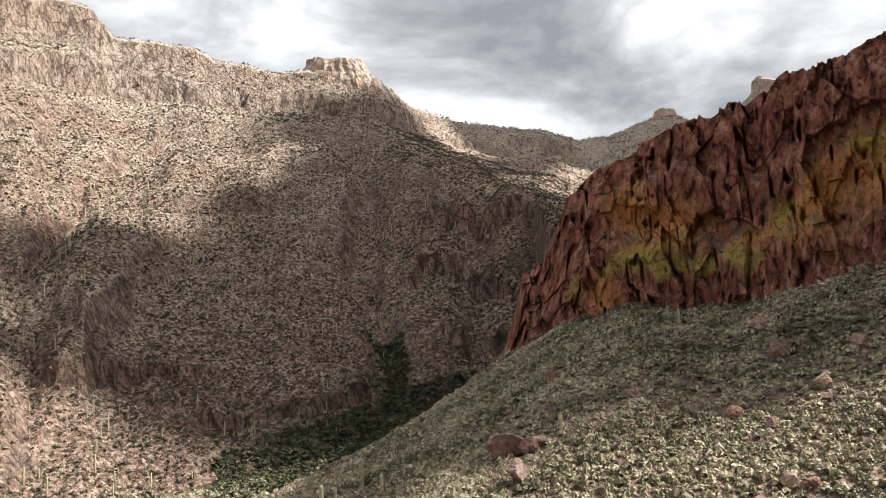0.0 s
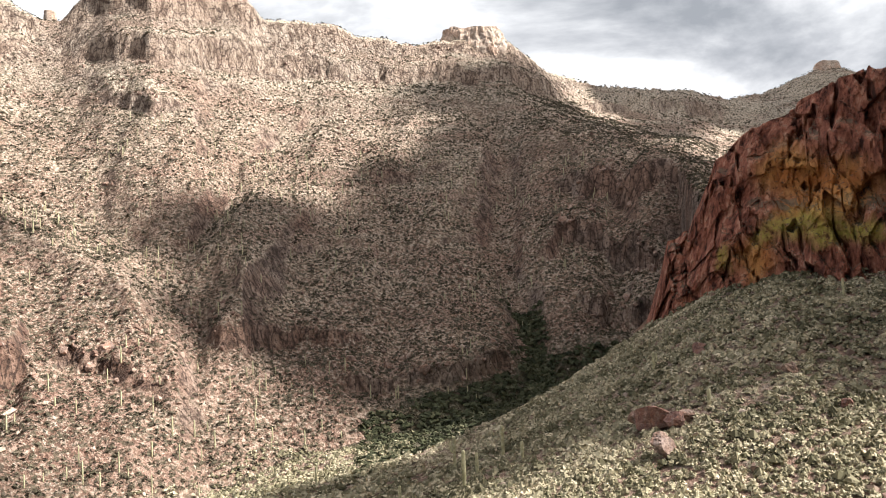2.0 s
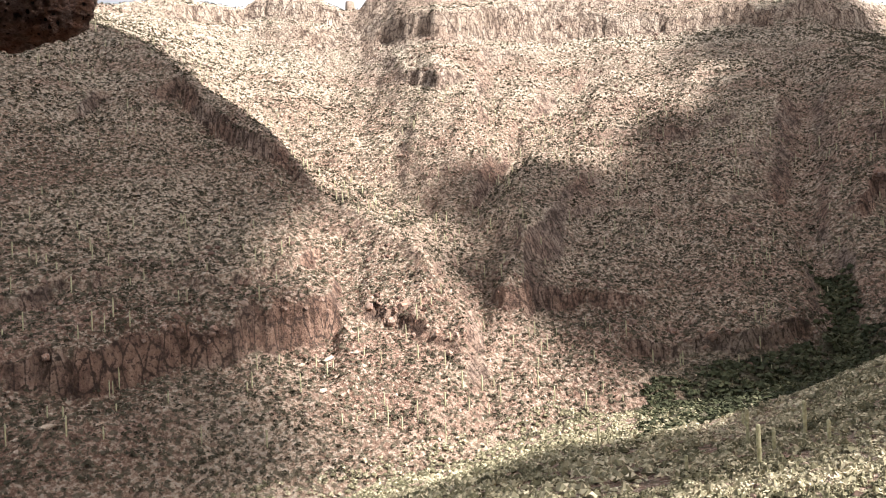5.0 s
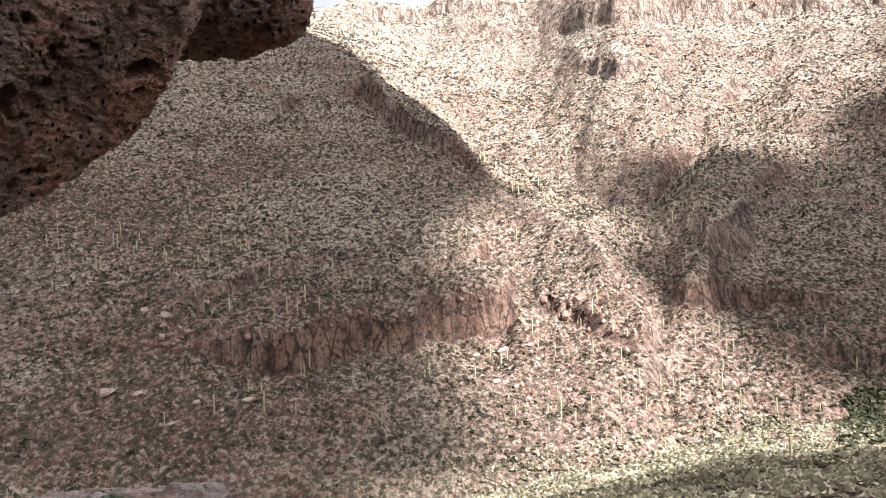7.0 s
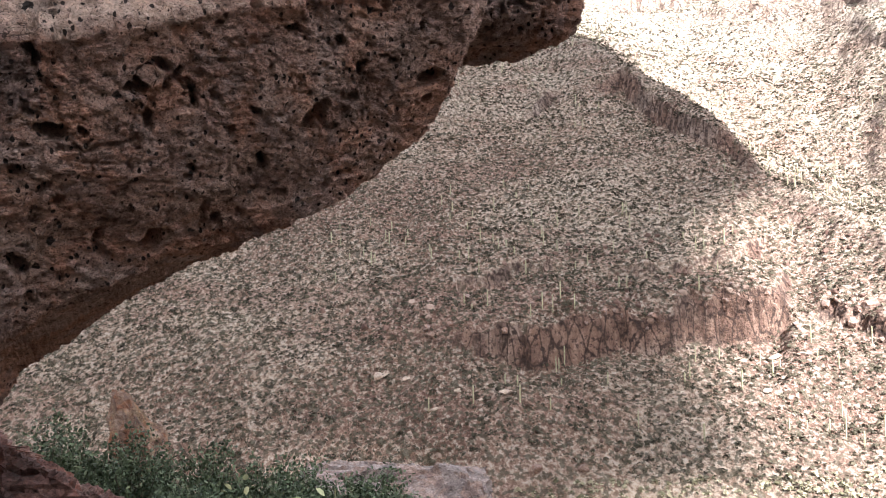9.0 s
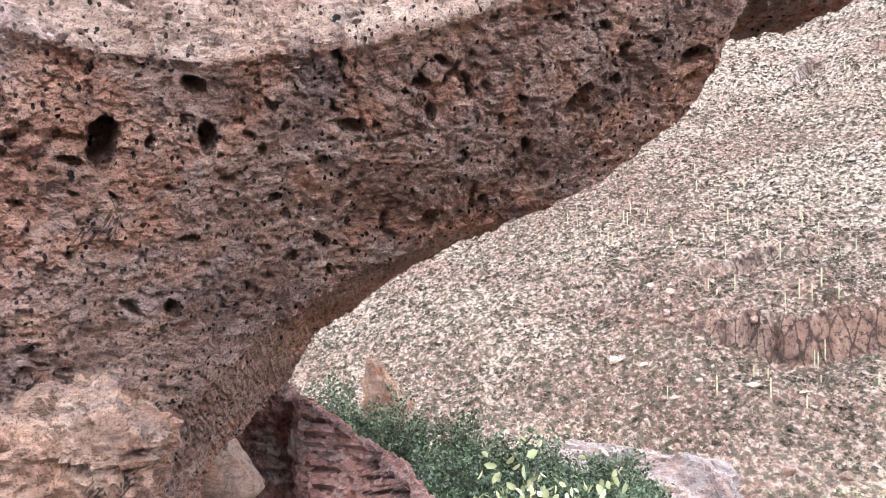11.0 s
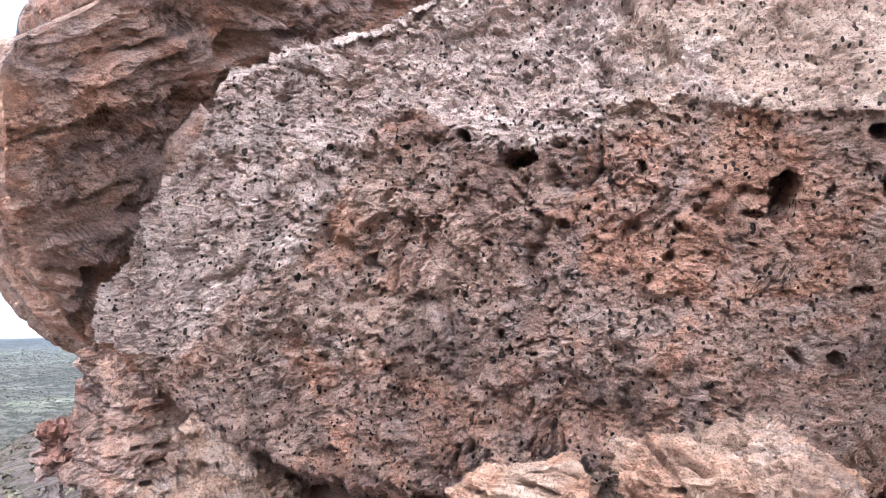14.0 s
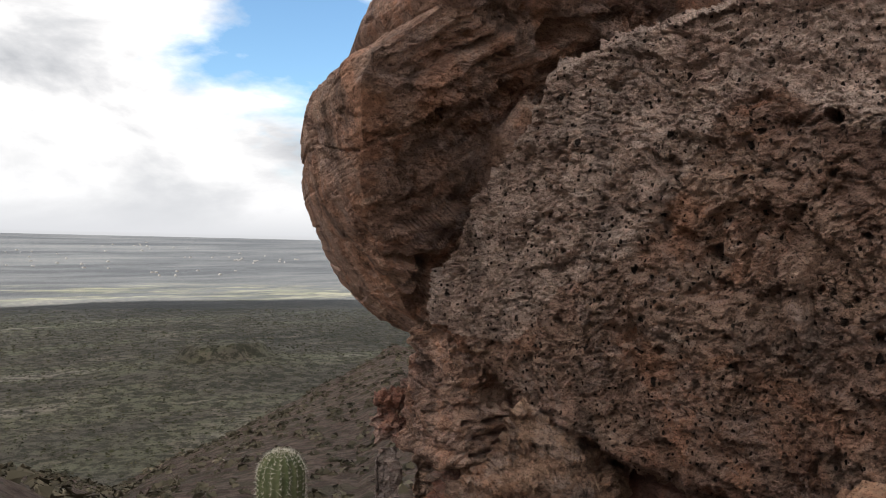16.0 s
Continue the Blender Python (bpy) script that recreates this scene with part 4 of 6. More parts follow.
def hull_rock(name, points, mat, seed, label, category="rock", rough=0.045, cuts=28, length=None):
    """A block from its few corners: their hull, finely divided, worn and layered."""
    bm = bmesh.new()
    centre = np.mean(points, 0)
    for c in points:
        bm.verts.new(Vector(c) - Vector(centre))
    res = bmesh.ops.convex_hull(bm, input=bm.verts)
    junk = list({g for g in res["geom_interior"] + res["geom_unused"] if isinstance(g, bmesh.types.BMVert)})
    bmesh.ops.delete(bm, geom=junk, context="VERTS")
    bmesh.ops.triangulate(bm, faces=bm.faces)
    for _ in range(8):
        long = [e for e in bm.edges if e.calc_length() > 1.0 / cuts]
        if not long or len(bm.faces) > 90000:
            break
        bmesh.ops.subdivide_edges(bm, edges=long, cuts=1, use_grid_fill=True)
        bmesh.ops.triangulate(bm, faces=[f for f in bm.faces if len(f.verts) > 3])
    bmesh.ops.smooth_vert(bm, verts=bm.verts, factor=0.3, use_axis_x=True, use_axis_y=True, use_axis_z=True)
    bm.normal_update()
    q = np.array([v.co[:] for v in bm.verts])
    nn = np.array([v.normal[:] for v in bm.verts])
    w = q + centre
    k = 1.0 / (length or max(np.ptp(w, 0).max(), 1e-6))
    d = rough * (0.45 * fbm(w * k * 2.6, 4, seed + 200, 0.55) + 0.16 * fbm(w * k * 34, 2, seed + 220))
    h = w[:, 2] * k * 8.0 + 1.0 * w[:, 1] * k + 0.40 * fbm(w * k * 2.8, 3, seed + 240)
    level = np.floor(h)
    shelf = np.modf(np.abs(np.sin(level * 12.9898 + seed) * 43.7))[0] - 0.5
    d = d + rough * 1.8 * shelf * smooth(-0.2, 0.1, vnoise(w * k * 3, seed + 7) + 0.2)
    d = d - rough * 2.4 * np.exp(-((h - level - 0.5) / 0.07) ** 2) * smooth(-0.05, 0.2, vnoise(w * k * 4.0, seed + 9))
    d = d + rough * (0.55 * facets(w * k * 4.0 * np.array([1, 1, 1.6]) + 0.2 * fbm(w * k * 8, 2, seed)[:, None], seed) + 0.22 * facets(w * k * 13 * np.array([1, 1, 1.8]), seed + 3) + 0.10 * facets(w * k * 34, seed + 5))
    q = q + nn * (d - 0.25 * rough)[:, None]
    for v, c in zip(bm.verts, q):
        v.co = c
    me = bpy.data.meshes.new(name)
    bm.to_mesh(me)
    bm.free()
    me.materials.append(mat)
    ob = new(name, me)
    ob.location = centre
    return tagged(ob, label, category)




# ---- rocks round the boulder ----
def build_slab():
    """A standing slab: an outline in its own leaning plane, with thickness, fractures and worn edges."""
    left = np.array([(-0.62, -2.95), (-0.57, -2.73), (-0.51, -2.50), (-0.28, -2.17), (-0.02, -1.90), (0.20, -1.70), (0.41, -1.53), (0.62, -1.45), (0.88, -1.345), (1.01, -1.36), (1.13, -1.52), (1.27, -1.68), (1.36, -1.60), (1.60, -1.62), (2.2, -1.7), (2.6, -2.2)])
    zs = np.concatenate([np.linspace(-0.62, 2.6, 300)])
    xl = np.interp(zs, left[:, 0], left[:, 1]) - 0.33
    xr = np.interp(zs, (-0.62, 0.0, 1.0, 2.6), (-3.0, -3.5, -4.4, -4.6))
    n_side, n_face = 40, 260
    rows = []
    u = np.linspace(0, 1, n_face)
    for z, a, c in zip(zs, xl, xr):
        x = a + (c - a) * u
        y = -3.76 + 0.165 * x + 0.608 * z - 0.06 * np.exp(-((x - a) / 0.10) ** 2)
        face = np.stack([x, y, z + 0 * x], -1)
        k = np.linspace(1, 0, n_side, endpoint=False)
        side = np.stack([a - 0.25 * k ** 1.5, -3.82 + 0.165 * a + 0.608 * z - 1.1 * k, z + 0 * k], -1)
        rows.append(np.concatenate([side, face]))
    v = np.stack(rows)
    nrm = normals_of(v)
    if (nrm[150, 150] @ np.array([0, 1, 0])) < 0:
        nrm = -nrm
    p = v.reshape(-1, 3)
    bed = p @ np.array([[0.8, 0, 0.55], [0, 1, 0], [-0.55, 0, 0.8]])
    d = 0.03 * fbm(p * 0.8, 2, 140) + 0.010 * fbm(bed * np.array([2.4, 2.4, 4.5]), 3, 144, 0.6) + 0.006 * fbm(p * 45, 2, 150)
    twist = bed + 0.02 * np.stack([vnoise(p * 6, 161), vnoise(p * 6, 162), vnoise(p * 6, 163)], -1)
    d = d + 0.085 * facets(twist * np.array([0.9, 0.9, 2.0]), 15, 0.7) + 0.030 * facets(twist * np.array([2.6, 2.6, 7.0]), 17) + 0.022 * facets(twist * np.array([7, 7, 18.0]), 19, 1.0, 0.8) + 0.010 * facets(twist * np.array([20, 20, 44.0]), 21, 1.0, 0.8)
    steps = fbm(bed * np.array([1.0, 1.0, 2.6]), 3, 152)
    d = d + 0.06 * (np.floor(steps * 5) / 5 - steps)
    crack = smooth(0.965, 0.99, 1 - np.abs(fbm(bed * np.array([0.5, 0.5, 1.7]), 3, 156)))
    d = d - 0.14 * crack
    across = p @ np.array([[0.86, 0, -0.5], [0, 1, 0], [0.5, 0, 0.86]])
    d = d - 0.10 * smooth(0.972, 0.992, 1 - np.abs(fbm(across * np.array([0.45, 0.45, 2.3]), 3, 158))) * smooth(-0.1, 0.2, vnoise(p * 1.3, 159))
    top = smooth(0.95, 1.5, p[:, 2]) * smooth(1.75, 2.3, -p[:, 0])
    d = d + 0.25 * top * fbm(p * 2.3, 3, 160, 0.5, True)
    d = d.reshape(v.shape[:2])
    edge = np.exp(-((np.arange(v.shape[1]) - n_side) / 22.0) ** 2)[None]
    calm = np.where(np.arange(v.shape[1]) < n_side, 0.12, 1 - 0.88 * edge[0])[None]
    nib = (0.035 * fbm(p * 2.2, 3, 171) + 0.014 * fbm(p * 9, 3, 172, 0.6) + 0.012 * facets(twist * 5.0, 23)).reshape(v.shape[:2])
    v = v + nrm * (d * calm + nib * (1 - calm))[..., None]
    n, m = v.shape[:2]
    me = mesh_of("rock_slab", v.reshape(-1, 3), grid_faces(n, m), SLAB, False)
    bm = bmesh.new()
    bm.from_mesh(me)
    bmesh.ops.recalc_face_normals(bm, faces=bm.faces)
    ex = bmesh.ops.extrude_edge_only(bm, edges=[e for e in bm.edges if e.is_boundary])
    for q in [g for g in ex["geom"] if isinstance(g, bmesh.types.BMVert)]:
        q.co = q.co + Vector((-0.5, -1.1, 0.0))
    bmesh.ops.holes_fill(bm, edges=[e for e in bm.edges if e.is_boundary], sides=0)
    bm.to_mesh(me)
    bm.free()
    return tagged(new("rock_slab", me), "tall brown overhanging rock slab with dark fractures beside the boulder", "rock slab")


build_slab()
hull_rock("block", [(-2.56, -1.11, -0.61), (-2.58, -0.40, -0.55), (-2.53, -1.13, -2.90), (-2.55, -0.40, -2.90), (-2.71, -1.17, -0.55), (-2.84, -1.16, -0.51), (-2.77, -0.75, -0.41), (-2.83, -0.61, -0.43), (-2.86, -0.42, -0.55), (-3.14, -0.77, -0.43), (-3.14, -1.11, -2.90), (-3.14, -0.42, -2.90)], BLOCK, 41, "tan layered rock block wedged under the boulder", "rock", 0.050, 52, length=0.7)
hull_rock("block", [(-2.50, -1.79, -0.80), (-2.54, -1.56, -0.68), (-2.54, -1.34, -0.61), (-2.53, -1.19, -0.60), (-2.48, -1.19, -0.79), (-2.43, -1.81, -2.90), (-2.43, -1.19, -2.90), (-3.03, -1.81, -2.90), (-3.03, -1.19, -2.90), (-2.85, -1.40, -0.63), (-2.76, -1.76, -0.79)], BLOCK, 42, "low tan rock with split layers against the boulder", "rock", 0.05, length=0.8)
rock("block", (0.45, 0.36, 0.5), (-3.05, -2.52, -1.24), (5, 0, 20), BLOCK, 43, 0.10, 8, 5, "small tan rock chunk at the foot of the boulder", "rock")
rock("block", (0.5, 0.42, 0.5), (-3.2, -2.18, -1.28), (0, 10, 40), DARKROCK, 44, 0.10, 7, 5, "small dark grey rock at the foot of the boulder", "rock")
hull_rock("wedge_rock", [(-2.56, -3.34, -0.72), (-2.64, -3.28, -0.76), (-2.45, -3.42, -0.96), (-2.27, -3.54, -1.21), (-2.89, -3.07, -1.09), (-2.94, -3.03, -1.19), (-2.1, -3.65, -2.6), (-2.7, -2.8, -2.6), (-3.5, -3.4, -0.95), (-3.6, -3.3, -2.6), (-3.0, -4.0, -2.6)], BLOCK, 45, "grey pointed rock leaning under the boulder", "rock", 0.04, length=0.8)
rock("cave_boulder", (0.50, 0.50, 0.42), (-4.98, -0.62, -1.37), (0, 0, 30), BLOCK, 46, 0.07, 1, 5, "rounded grey boulder in the shade of a hollow", "boulder")
rock("block", (0.9, 0.8, 0.5), (-5.05, -0.62, -1.76), (0, 0, 10), DARKROCK, 56, 0.10, 6, 5, "flat dark rock under the hollow's boulder", "rock")


hull_rock("red_wedge_rock", [(-5.30, -0.25, -0.94), (-5.20, 0.36, -1.37), (-5.15, 0.58, -1.60), (-5.10, 1.0, -2.5), (-5.25, -0.26, -1.35), (-5.05, -0.10, -1.66), (-4.95, -0.05, -2.6), (-6.4, -0.15, -1.30), (-6.4, 0.6, -1.85), (-6.5, -0.3, -2.6), (-6.5, 1.2, -2.6)], DARKROCK, 47, "dark red three-sided rock leaning at the hollow", "rock", 0.05, length=0.8)
hull_rock("back_rock", [(-5.75, -0.75, -0.55), (-5.72, -0.30, -1.02), (-5.75, -0.02, -1.40), (-5.7, 0.0, -2.8), (-5.75, -1.9, -2.8), (-5.6, -1.9, -0.5), (-7.2, -1.9, -0.6), (-7.2, -0.4, -1.3), (-7.2, 0.0, -2.8), (-7.2, -1.9, -2.8)], DARKROCK, 48, "dark rock closing the back of the hollow", "rock", 0.06, length=0.8)
hull_rock("layer_rock", [(-2.66, -4.25, -0.55), (-2.90, -4.06, -0.52), (-3.12, -3.92, -0.72), (-3.05, -3.98, -1.0), (-2.86, -4.09, -1.25), (-2.76, -4.22, -2.0), (-3.6, -4.4, -0.4), (-3.7, -4.0, -2.0), (-3.0, -4.7, -2.0), (-3.1, -4.7, -0.5)], DARKROCK, 49, "dark layered rock below the slab", "rock", 0.06, length=0.8)
hull_rock("column_rock", [(-2.84, -4.74, -0.88), (-3.00, -4.62, -0.84), (-3.03, -4.60, -1.22), (-3.03, -4.59, -1.34), (-2.97, -4.64, -1.9), (-2.88, -4.70, -1.9), (-2.86, -4.72, -1.25), (-3.3, -5.0, -0.9), (-3.3, -5.0, -3.2), (-2.9, -4.72, -3.2)], BLOCK, 50, "pale tan rock column below the slab", "rock", 0.05, length=0.8)
hull_rock("column_rock", [(-2.64, -4.90, -1.32), (-2.76, -4.81, -1.30), (-2.77, -4.80, -1.7), (-2.66, -4.88, -1.7), (-2.8, -5.1, -1.4), (-2.66, -4.88, -3.6), (-2.8, -4.8, -3.6), (-2.9, -5.2, -3.6)], GREYROCK, 59, "pale grey streaked rock foot below the knob", "rock", 0.04, length=0.8)
hull_rock("column_rock", [(-2.60, -4.93, -1.00), (-2.66, -4.86, -0.93), (-2.80, -4.77, -0.90), (-2.82, -4.75, -1.32), (-2.62, -4.90, -1.30), (-2.72, -4.80, -1.16), (-3.1, -5.1, -0.95), (-3.1, -5.1, -1.35)], DARKROCK, 51, "dark craggy knob on the rock column", "rock", 0.09, length=0.8)
rock("column_rock", (1.3, 1.0, 1.5), (-3.35, -4.35, -1.1), (0, 0, 30), SLAB, 52, 0.14, 8, 5, "broken brown rock between slab and boulder", "rock")
rock("orange_rock", (0.95, 0.5, 0.62), (-2.74, -3.62, 0.48), (0, -52, 20), SLAB, 53, 0.10, 8, 5, "orange rock wedged between slab and boulder", "rock")
hull_rock("filler_rock", [(-2.55, -3.98, -0.55), (-2.7, -4.5, -0.5), (-2.6, -4.3, -0.05), (-3.1, -3.95, 0.15), (-3.6, -4.6, 0.1), (-3.6, -3.9, -1.3), (-2.6, -4.6, -1.3), (-2.65, -3.9, -1.2), (-3.6, -4.7, -1.3)], SLAB, 58, "brown rock filling the cleft between slab and boulder", length=0.8)
rock("base_rock", (3.0, 5.0, 2.6), (-4.75, -3.0, -2.1), (0, 0, 8), DARKROCK, 54, 0.10, 7, 5, "broad dark bedrock under the boulder", "rock")
hull_rock("grey_ledge", [(-17.5, 4.4, -5.0), (-17.0, 5.6, -4.8), (-15.6, 7.4, -4.75), (-14.9, 8.1, -5.1), (-14.2, 7.3, -5.7), (-16.4, 4.2, -5.6), (-19.5, 5.0, -5.1), (-17.0, 9.0, -5.2), (-13.9, 7.2, -9.5), (-16.2, 3.8, -9.5), (-20, 5, -9.5), (-17, 9.2, -9.5)], GREYROCK, 55, "grey weathered rock ledge on the slope", "rock ledge", 0.16, 8)


# ---- crags on the skyline ----
CRAG = make_rock("pale_pink_crag", ((0.20, 0.145, 0.115), (0.42, 0.335, 0.275), (0.60, 0.52, 0.44)), 0.05, 0.3, False, (0.58, 0.51, 0.44), 0.3, 1.0, 0.2, 0.4)


OCHRE = make_rock("ochre_crag_rock", ((0.12, 0.07, 0.05), (0.24, 0.155, 0.11), (0.36, 0.28, 0.18)), 0.4, 0.4, False, (0.40, 0.33, 0.29), 0.0, 0.2, 0.6)
rock("far_crag", (4.6, 4.4, 8.6), (-60, 2.2, -13.2), (4, -3, 20), OCHRE, 57, 0.30, 9, 4, "yellow-brown crag on the slope below", "crag")


def build_crag(name, az, d, wide, deep, z0, z1, taper, seed, label, power=3.0):
    """A fluted butte: rings of a rounded block, drawn in towards the top."""
    n, m = 44, 150
    v = np.linspace(0, 1, n)[:, None]
    ph = np.linspace(0, 2 * np.pi, m, endpoint=False)[None]
    c, s = np.cos(ph), np.sin(ph)
    shape = (np.abs(c) ** power + np.abs(s) ** power) ** (-1 / power)
    r = shape * (1 - taper * np.clip(v / 0.9, 0, 1) ** 1.2)
    r = np.where(v > 0.9, r * (1 - smooth(0.9, 1.0, v) * 0.97), r)
    q = np.stack([c * r * wide / 2, s * r * deep / 2, z0 + (z1 - z0) * np.clip(v / 0.93, 0, 1) + 0 * ph], -1)
    k = 1 + 0.10 * fbm(q / np.array([6.0, 6.0, 40.0]), 4, seed, 0.6, True) + 0.05 * fbm(q / np.array([3.0, 3.0, 5.0]), 3, seed + 5)
    top = q[..., 2] + smooth(0.6, 1, v) * 2.2 * vnoise(q / 8.0, seed + 9)
    q = np.stack([q[..., 0] * k, q[..., 1] * k, top], -1)
    ob = new(name, mesh_of(name, q.reshape(-1, 3), grid_faces(n, m, True), CRAG, False))
    ob.matrix_world = pose(-math.sin(radians(az)) * d, math.cos(radians(az)) * d, 0, 0, 0, az)
    return tagged(ob, label, "crag")


build_crag("mesa_cap", 7.8, 586, 62, 44, 172, 199.2, 0.30, 300, "flat-topped pale rock mesa on the skyline")
build_crag("summit_crag", 38.5, 528, 9, 8, 168, 182.5, 0.25, 330, "small square knob in the ridge's notch")
build_crag("summit_crag", -17.4, 985, 60, 40, 167, 242, 0.6, 370, "dark far peak beyond the canyon head", 2.2)
build_crag("summit_crag", -24.6, 400, 26, 24, 47, 106.0, 0.45, 380, "rounded dark crag behind the red cliff", 2.4)


# ---- scrub, stones and cacti ----
def make_scrub(name, stops):
    m, t, b = material(name)
    zone = node(t, "ShaderNodeAttribute")
    zone.attribute_name = "zone"
    tone = node(t, "ShaderNodeSeparateColor", [(0, zone.outputs["Color"])]).outputs[0]
    t.links.new(ramp(t, tone, stops), b.inputs["Base Color"])
    b.inputs["Roughness"].default_value = 0.9
    return m


DRY = make_scrub("dry_scrub", [(0.0, (0.026, 0.023, 0.014)), (0.5, (0.082, 0.072, 0.048)), (0.85, (0.155, 0.135, 0.095)), (1.0, (0.33, 0.28, 0.205))])
SAGEY = make_scrub("sage_scrub_leaf", [(0.0, (0.026, 0.027, 0.013)), (0.25, (0.13, 0.120, 0.070)), (0.50, (0.37, 0.335, 0.23)), (1.0, (0.70, 0.615, 0.465))])
GREEN = make_scrub("green_scrub_leaf", [(0.0, (0.018, 0.022, 0.011)), (0.6, (0.058, 0.064, 0.032)), (1.0, (0.17, 0.16, 0.10))])
STONE = make_scrub("loose_stone", [(0.0, (0.10, 0.064, 0.050)), (0.5, (0.23, 0.162, 0.128)), (1.0, (0.40, 0.325, 0.265))])

OUTCROP = make_scrub("outcrop_stone", [(0.0, (0.10, 0.058, 0.046)), (0.5, (0.22, 0.145, 0.115)), (1.0, (0.40, 0.31, 0.25))])


def plan(rng, n, a0, a1, r0, r1):
    az = np.radians(rng.uniform(a0, a1, n))
    r = np.sqrt(rng.uniform(r0 ** 2, r1 ** 2, n))
    return -np.sin(az) * r, np.cos(az) * r, np.degrees(az), r


def slope_at(x, y):
    z = ground_z(x, y)
    return np.hypot(ground_z(x + 1.5, y) - z, ground_z(x, y + 1.5) - z) / 1.5


LUMP_V = np.array([(1, 0, 0.618), (1, 0, -0.618), (-1, 0, 0.618), (-1, 0, -0.618), (0.618, 1, 0), (-0.618, 1, 0), (0.618, -1, 0), (-0.618, -1, 0), (0, 0.618, 1), (0, 0.618, -1), (0, -0.618, 1), (0, -0.618, -1)]) * 0.8
LUMP_F = np.array([(0, 8, 10), (0, 10, 6), (0, 6, 1), (0, 1, 4), (0, 4, 8), (2, 10, 8), (2, 8, 5), (2, 5, 3), (2, 3, 7), (2, 7, 10), (9, 4, 1), (9, 1, 11), (9, 11, 3), (9, 3, 5), (9, 5, 4), (6, 10, 7), (6, 7, 11), (6, 11, 1), (8, 4, 5), (3, 11, 7)])
CHIP_V = np.array([(1, 0, 0), (0, 1, 0), (-1, 0, 0), (0, -1, 0), (0, 0, 0.95), (0, 0, -0.5)])
CHIP_F = np.array([(0, 1, 4), (1, 2, 4), (2, 3, 4), (3, 0, 4), (1, 0, 5), (2, 1, 5), (3, 2, 5), (0, 3, 5)])


def tufts(name, x, y, size, k, mat, seed, label, squat=0.75, plate=0.42, heart=None):
    """Scrub: k ragged leaf sprays laid round each low dome, over a leafy heart painted dark as inner shade, in one
    mesh.
    """
    rng = np.random.RandomState(seed)
    n = len(x)
    z = ground_z(x, y)
    d = rng.normal(size=(n, k, 3))
    d[..., 2] = np.abs(d[..., 2]) + 0.12
    d /= np.linalg.norm(d, axis=-1, keepdims=True)
    s = np.cross(d, rng.normal(size=(n, k, 3)))
    s /= np.maximum(np.linalg.norm(s, axis=-1, keepdims=True), 1e-6)
    w = np.cross(d, s)
    stretch = rng.uniform(0.75, 1.3, (n, 1, 3))
    o = d * (0.44 * rng.uniform(0.6, 1.1, (n, k, 1))) * stretch
    turn = np.array([0.0, 2.1, 4.2]) + rng.uniform(-0.5, 0.5, (n, k, 3))
    reach = plate * rng.uniform(0.5, 1.25, (n, k, 3))
    tri = o[:, :, None] + s[:, :, None] * (np.cos(turn) * reach)[..., None] + w[:, :, None] * (np.sin(turn) * reach)[..., None] + d[:, :, None] * rng.uniform(-0.14, 0.16, (n, k, 3, 1))
    tri[..., 2] = np.maximum(tri[..., 2], -0.2) * squat
    v = tri * size[:, None, None, None] + np.stack([x, y, z], -1)[:, None, None, :]
    patch = 0.5 + 0.5 * vnoise(np.stack([x / 7.0, y / 7.0, 0 * x], -1), seed)
    tone = np.clip((0.45 * rng.rand(n) + 0.5 * patch)[:, None, None] + rng.uniform(-0.1, 0.16, (n, k, 1)), 0, 1) + np.zeros((1, 1, 3))
    col = np.stack([tone, tone, tone, 1 + 0 * tone], -1)
    v, col = v.reshape(-1, 3), col.reshape(-1, 4)
    f = np.arange(n * k * 3).reshape(-1, 3)
    if heart is not None:
        hv, hf = heart
        m = len(hv)
        lump = (hv[None] + rng.normal(0, 0.16, (n, m, 3))) * 0.36 * stretch
        lump[..., 2] = (lump[..., 2] + 0.2) * squat
        lump = lump * size[:, None, None] + np.stack([x, y, z], -1)[:, None]
        # the bush's inner shade is put into the heart's tone, about half the leaves'
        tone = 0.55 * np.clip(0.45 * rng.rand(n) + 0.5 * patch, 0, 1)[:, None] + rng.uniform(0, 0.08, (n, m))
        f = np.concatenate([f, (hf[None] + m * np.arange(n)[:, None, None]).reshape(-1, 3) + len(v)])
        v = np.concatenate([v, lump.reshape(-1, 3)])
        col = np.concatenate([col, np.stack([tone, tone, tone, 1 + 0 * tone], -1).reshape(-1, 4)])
    ob = new(name, mesh_of(name, v, f, mat, False, col))
    return tagged(ob, label, "scrub", "", "stuff")


rng = np.random.RandomState(11)
x, y, a, r = plan(rng, 190000, -10, 112, 175, 600)
keep = (r > WASH_D(a) - 6) & (slope_at(x, y) < 1.0 + 0.9 * rng.rand(len(x))) & (r < SKY_D(a) + 8)
x, y = x[keep], y[keep]
far_off = np.hypot(x, y) > 330
for pick, leaves, plate, seed_, heart in ((~far_off, 7, 0.34, 12, None), (far_off, 3, 0.52, 26, None)):
    tufts("far_scrub", x[pick], y[pick], 0.7 + 1.3 * rng.rand(int(pick.sum())) ** 2, leaves, DRY, seed_, "grey-green desert scrub dotting the canyon slopes", 0.9, plate, heart)
x, y, a, r = plan(rng, 26000, -19, 6, 520, 1000)
keep = r < SKY_D(a) + 12
x, y = x[keep], y[keep]
tufts("far_scrub", x, y, 0.8 + 1.3 * rng.rand(len(x)) ** 2, 3, DRY, 25, "grey-green scrub dotting the head of the canyon", 0.9, 0.55)
x, y, a, r = plan(rng, 25000, -42, 16, 28, 172)
keep = r < EDGE_D(a) + 3
x, y, r = x[keep], y[keep], r[keep]
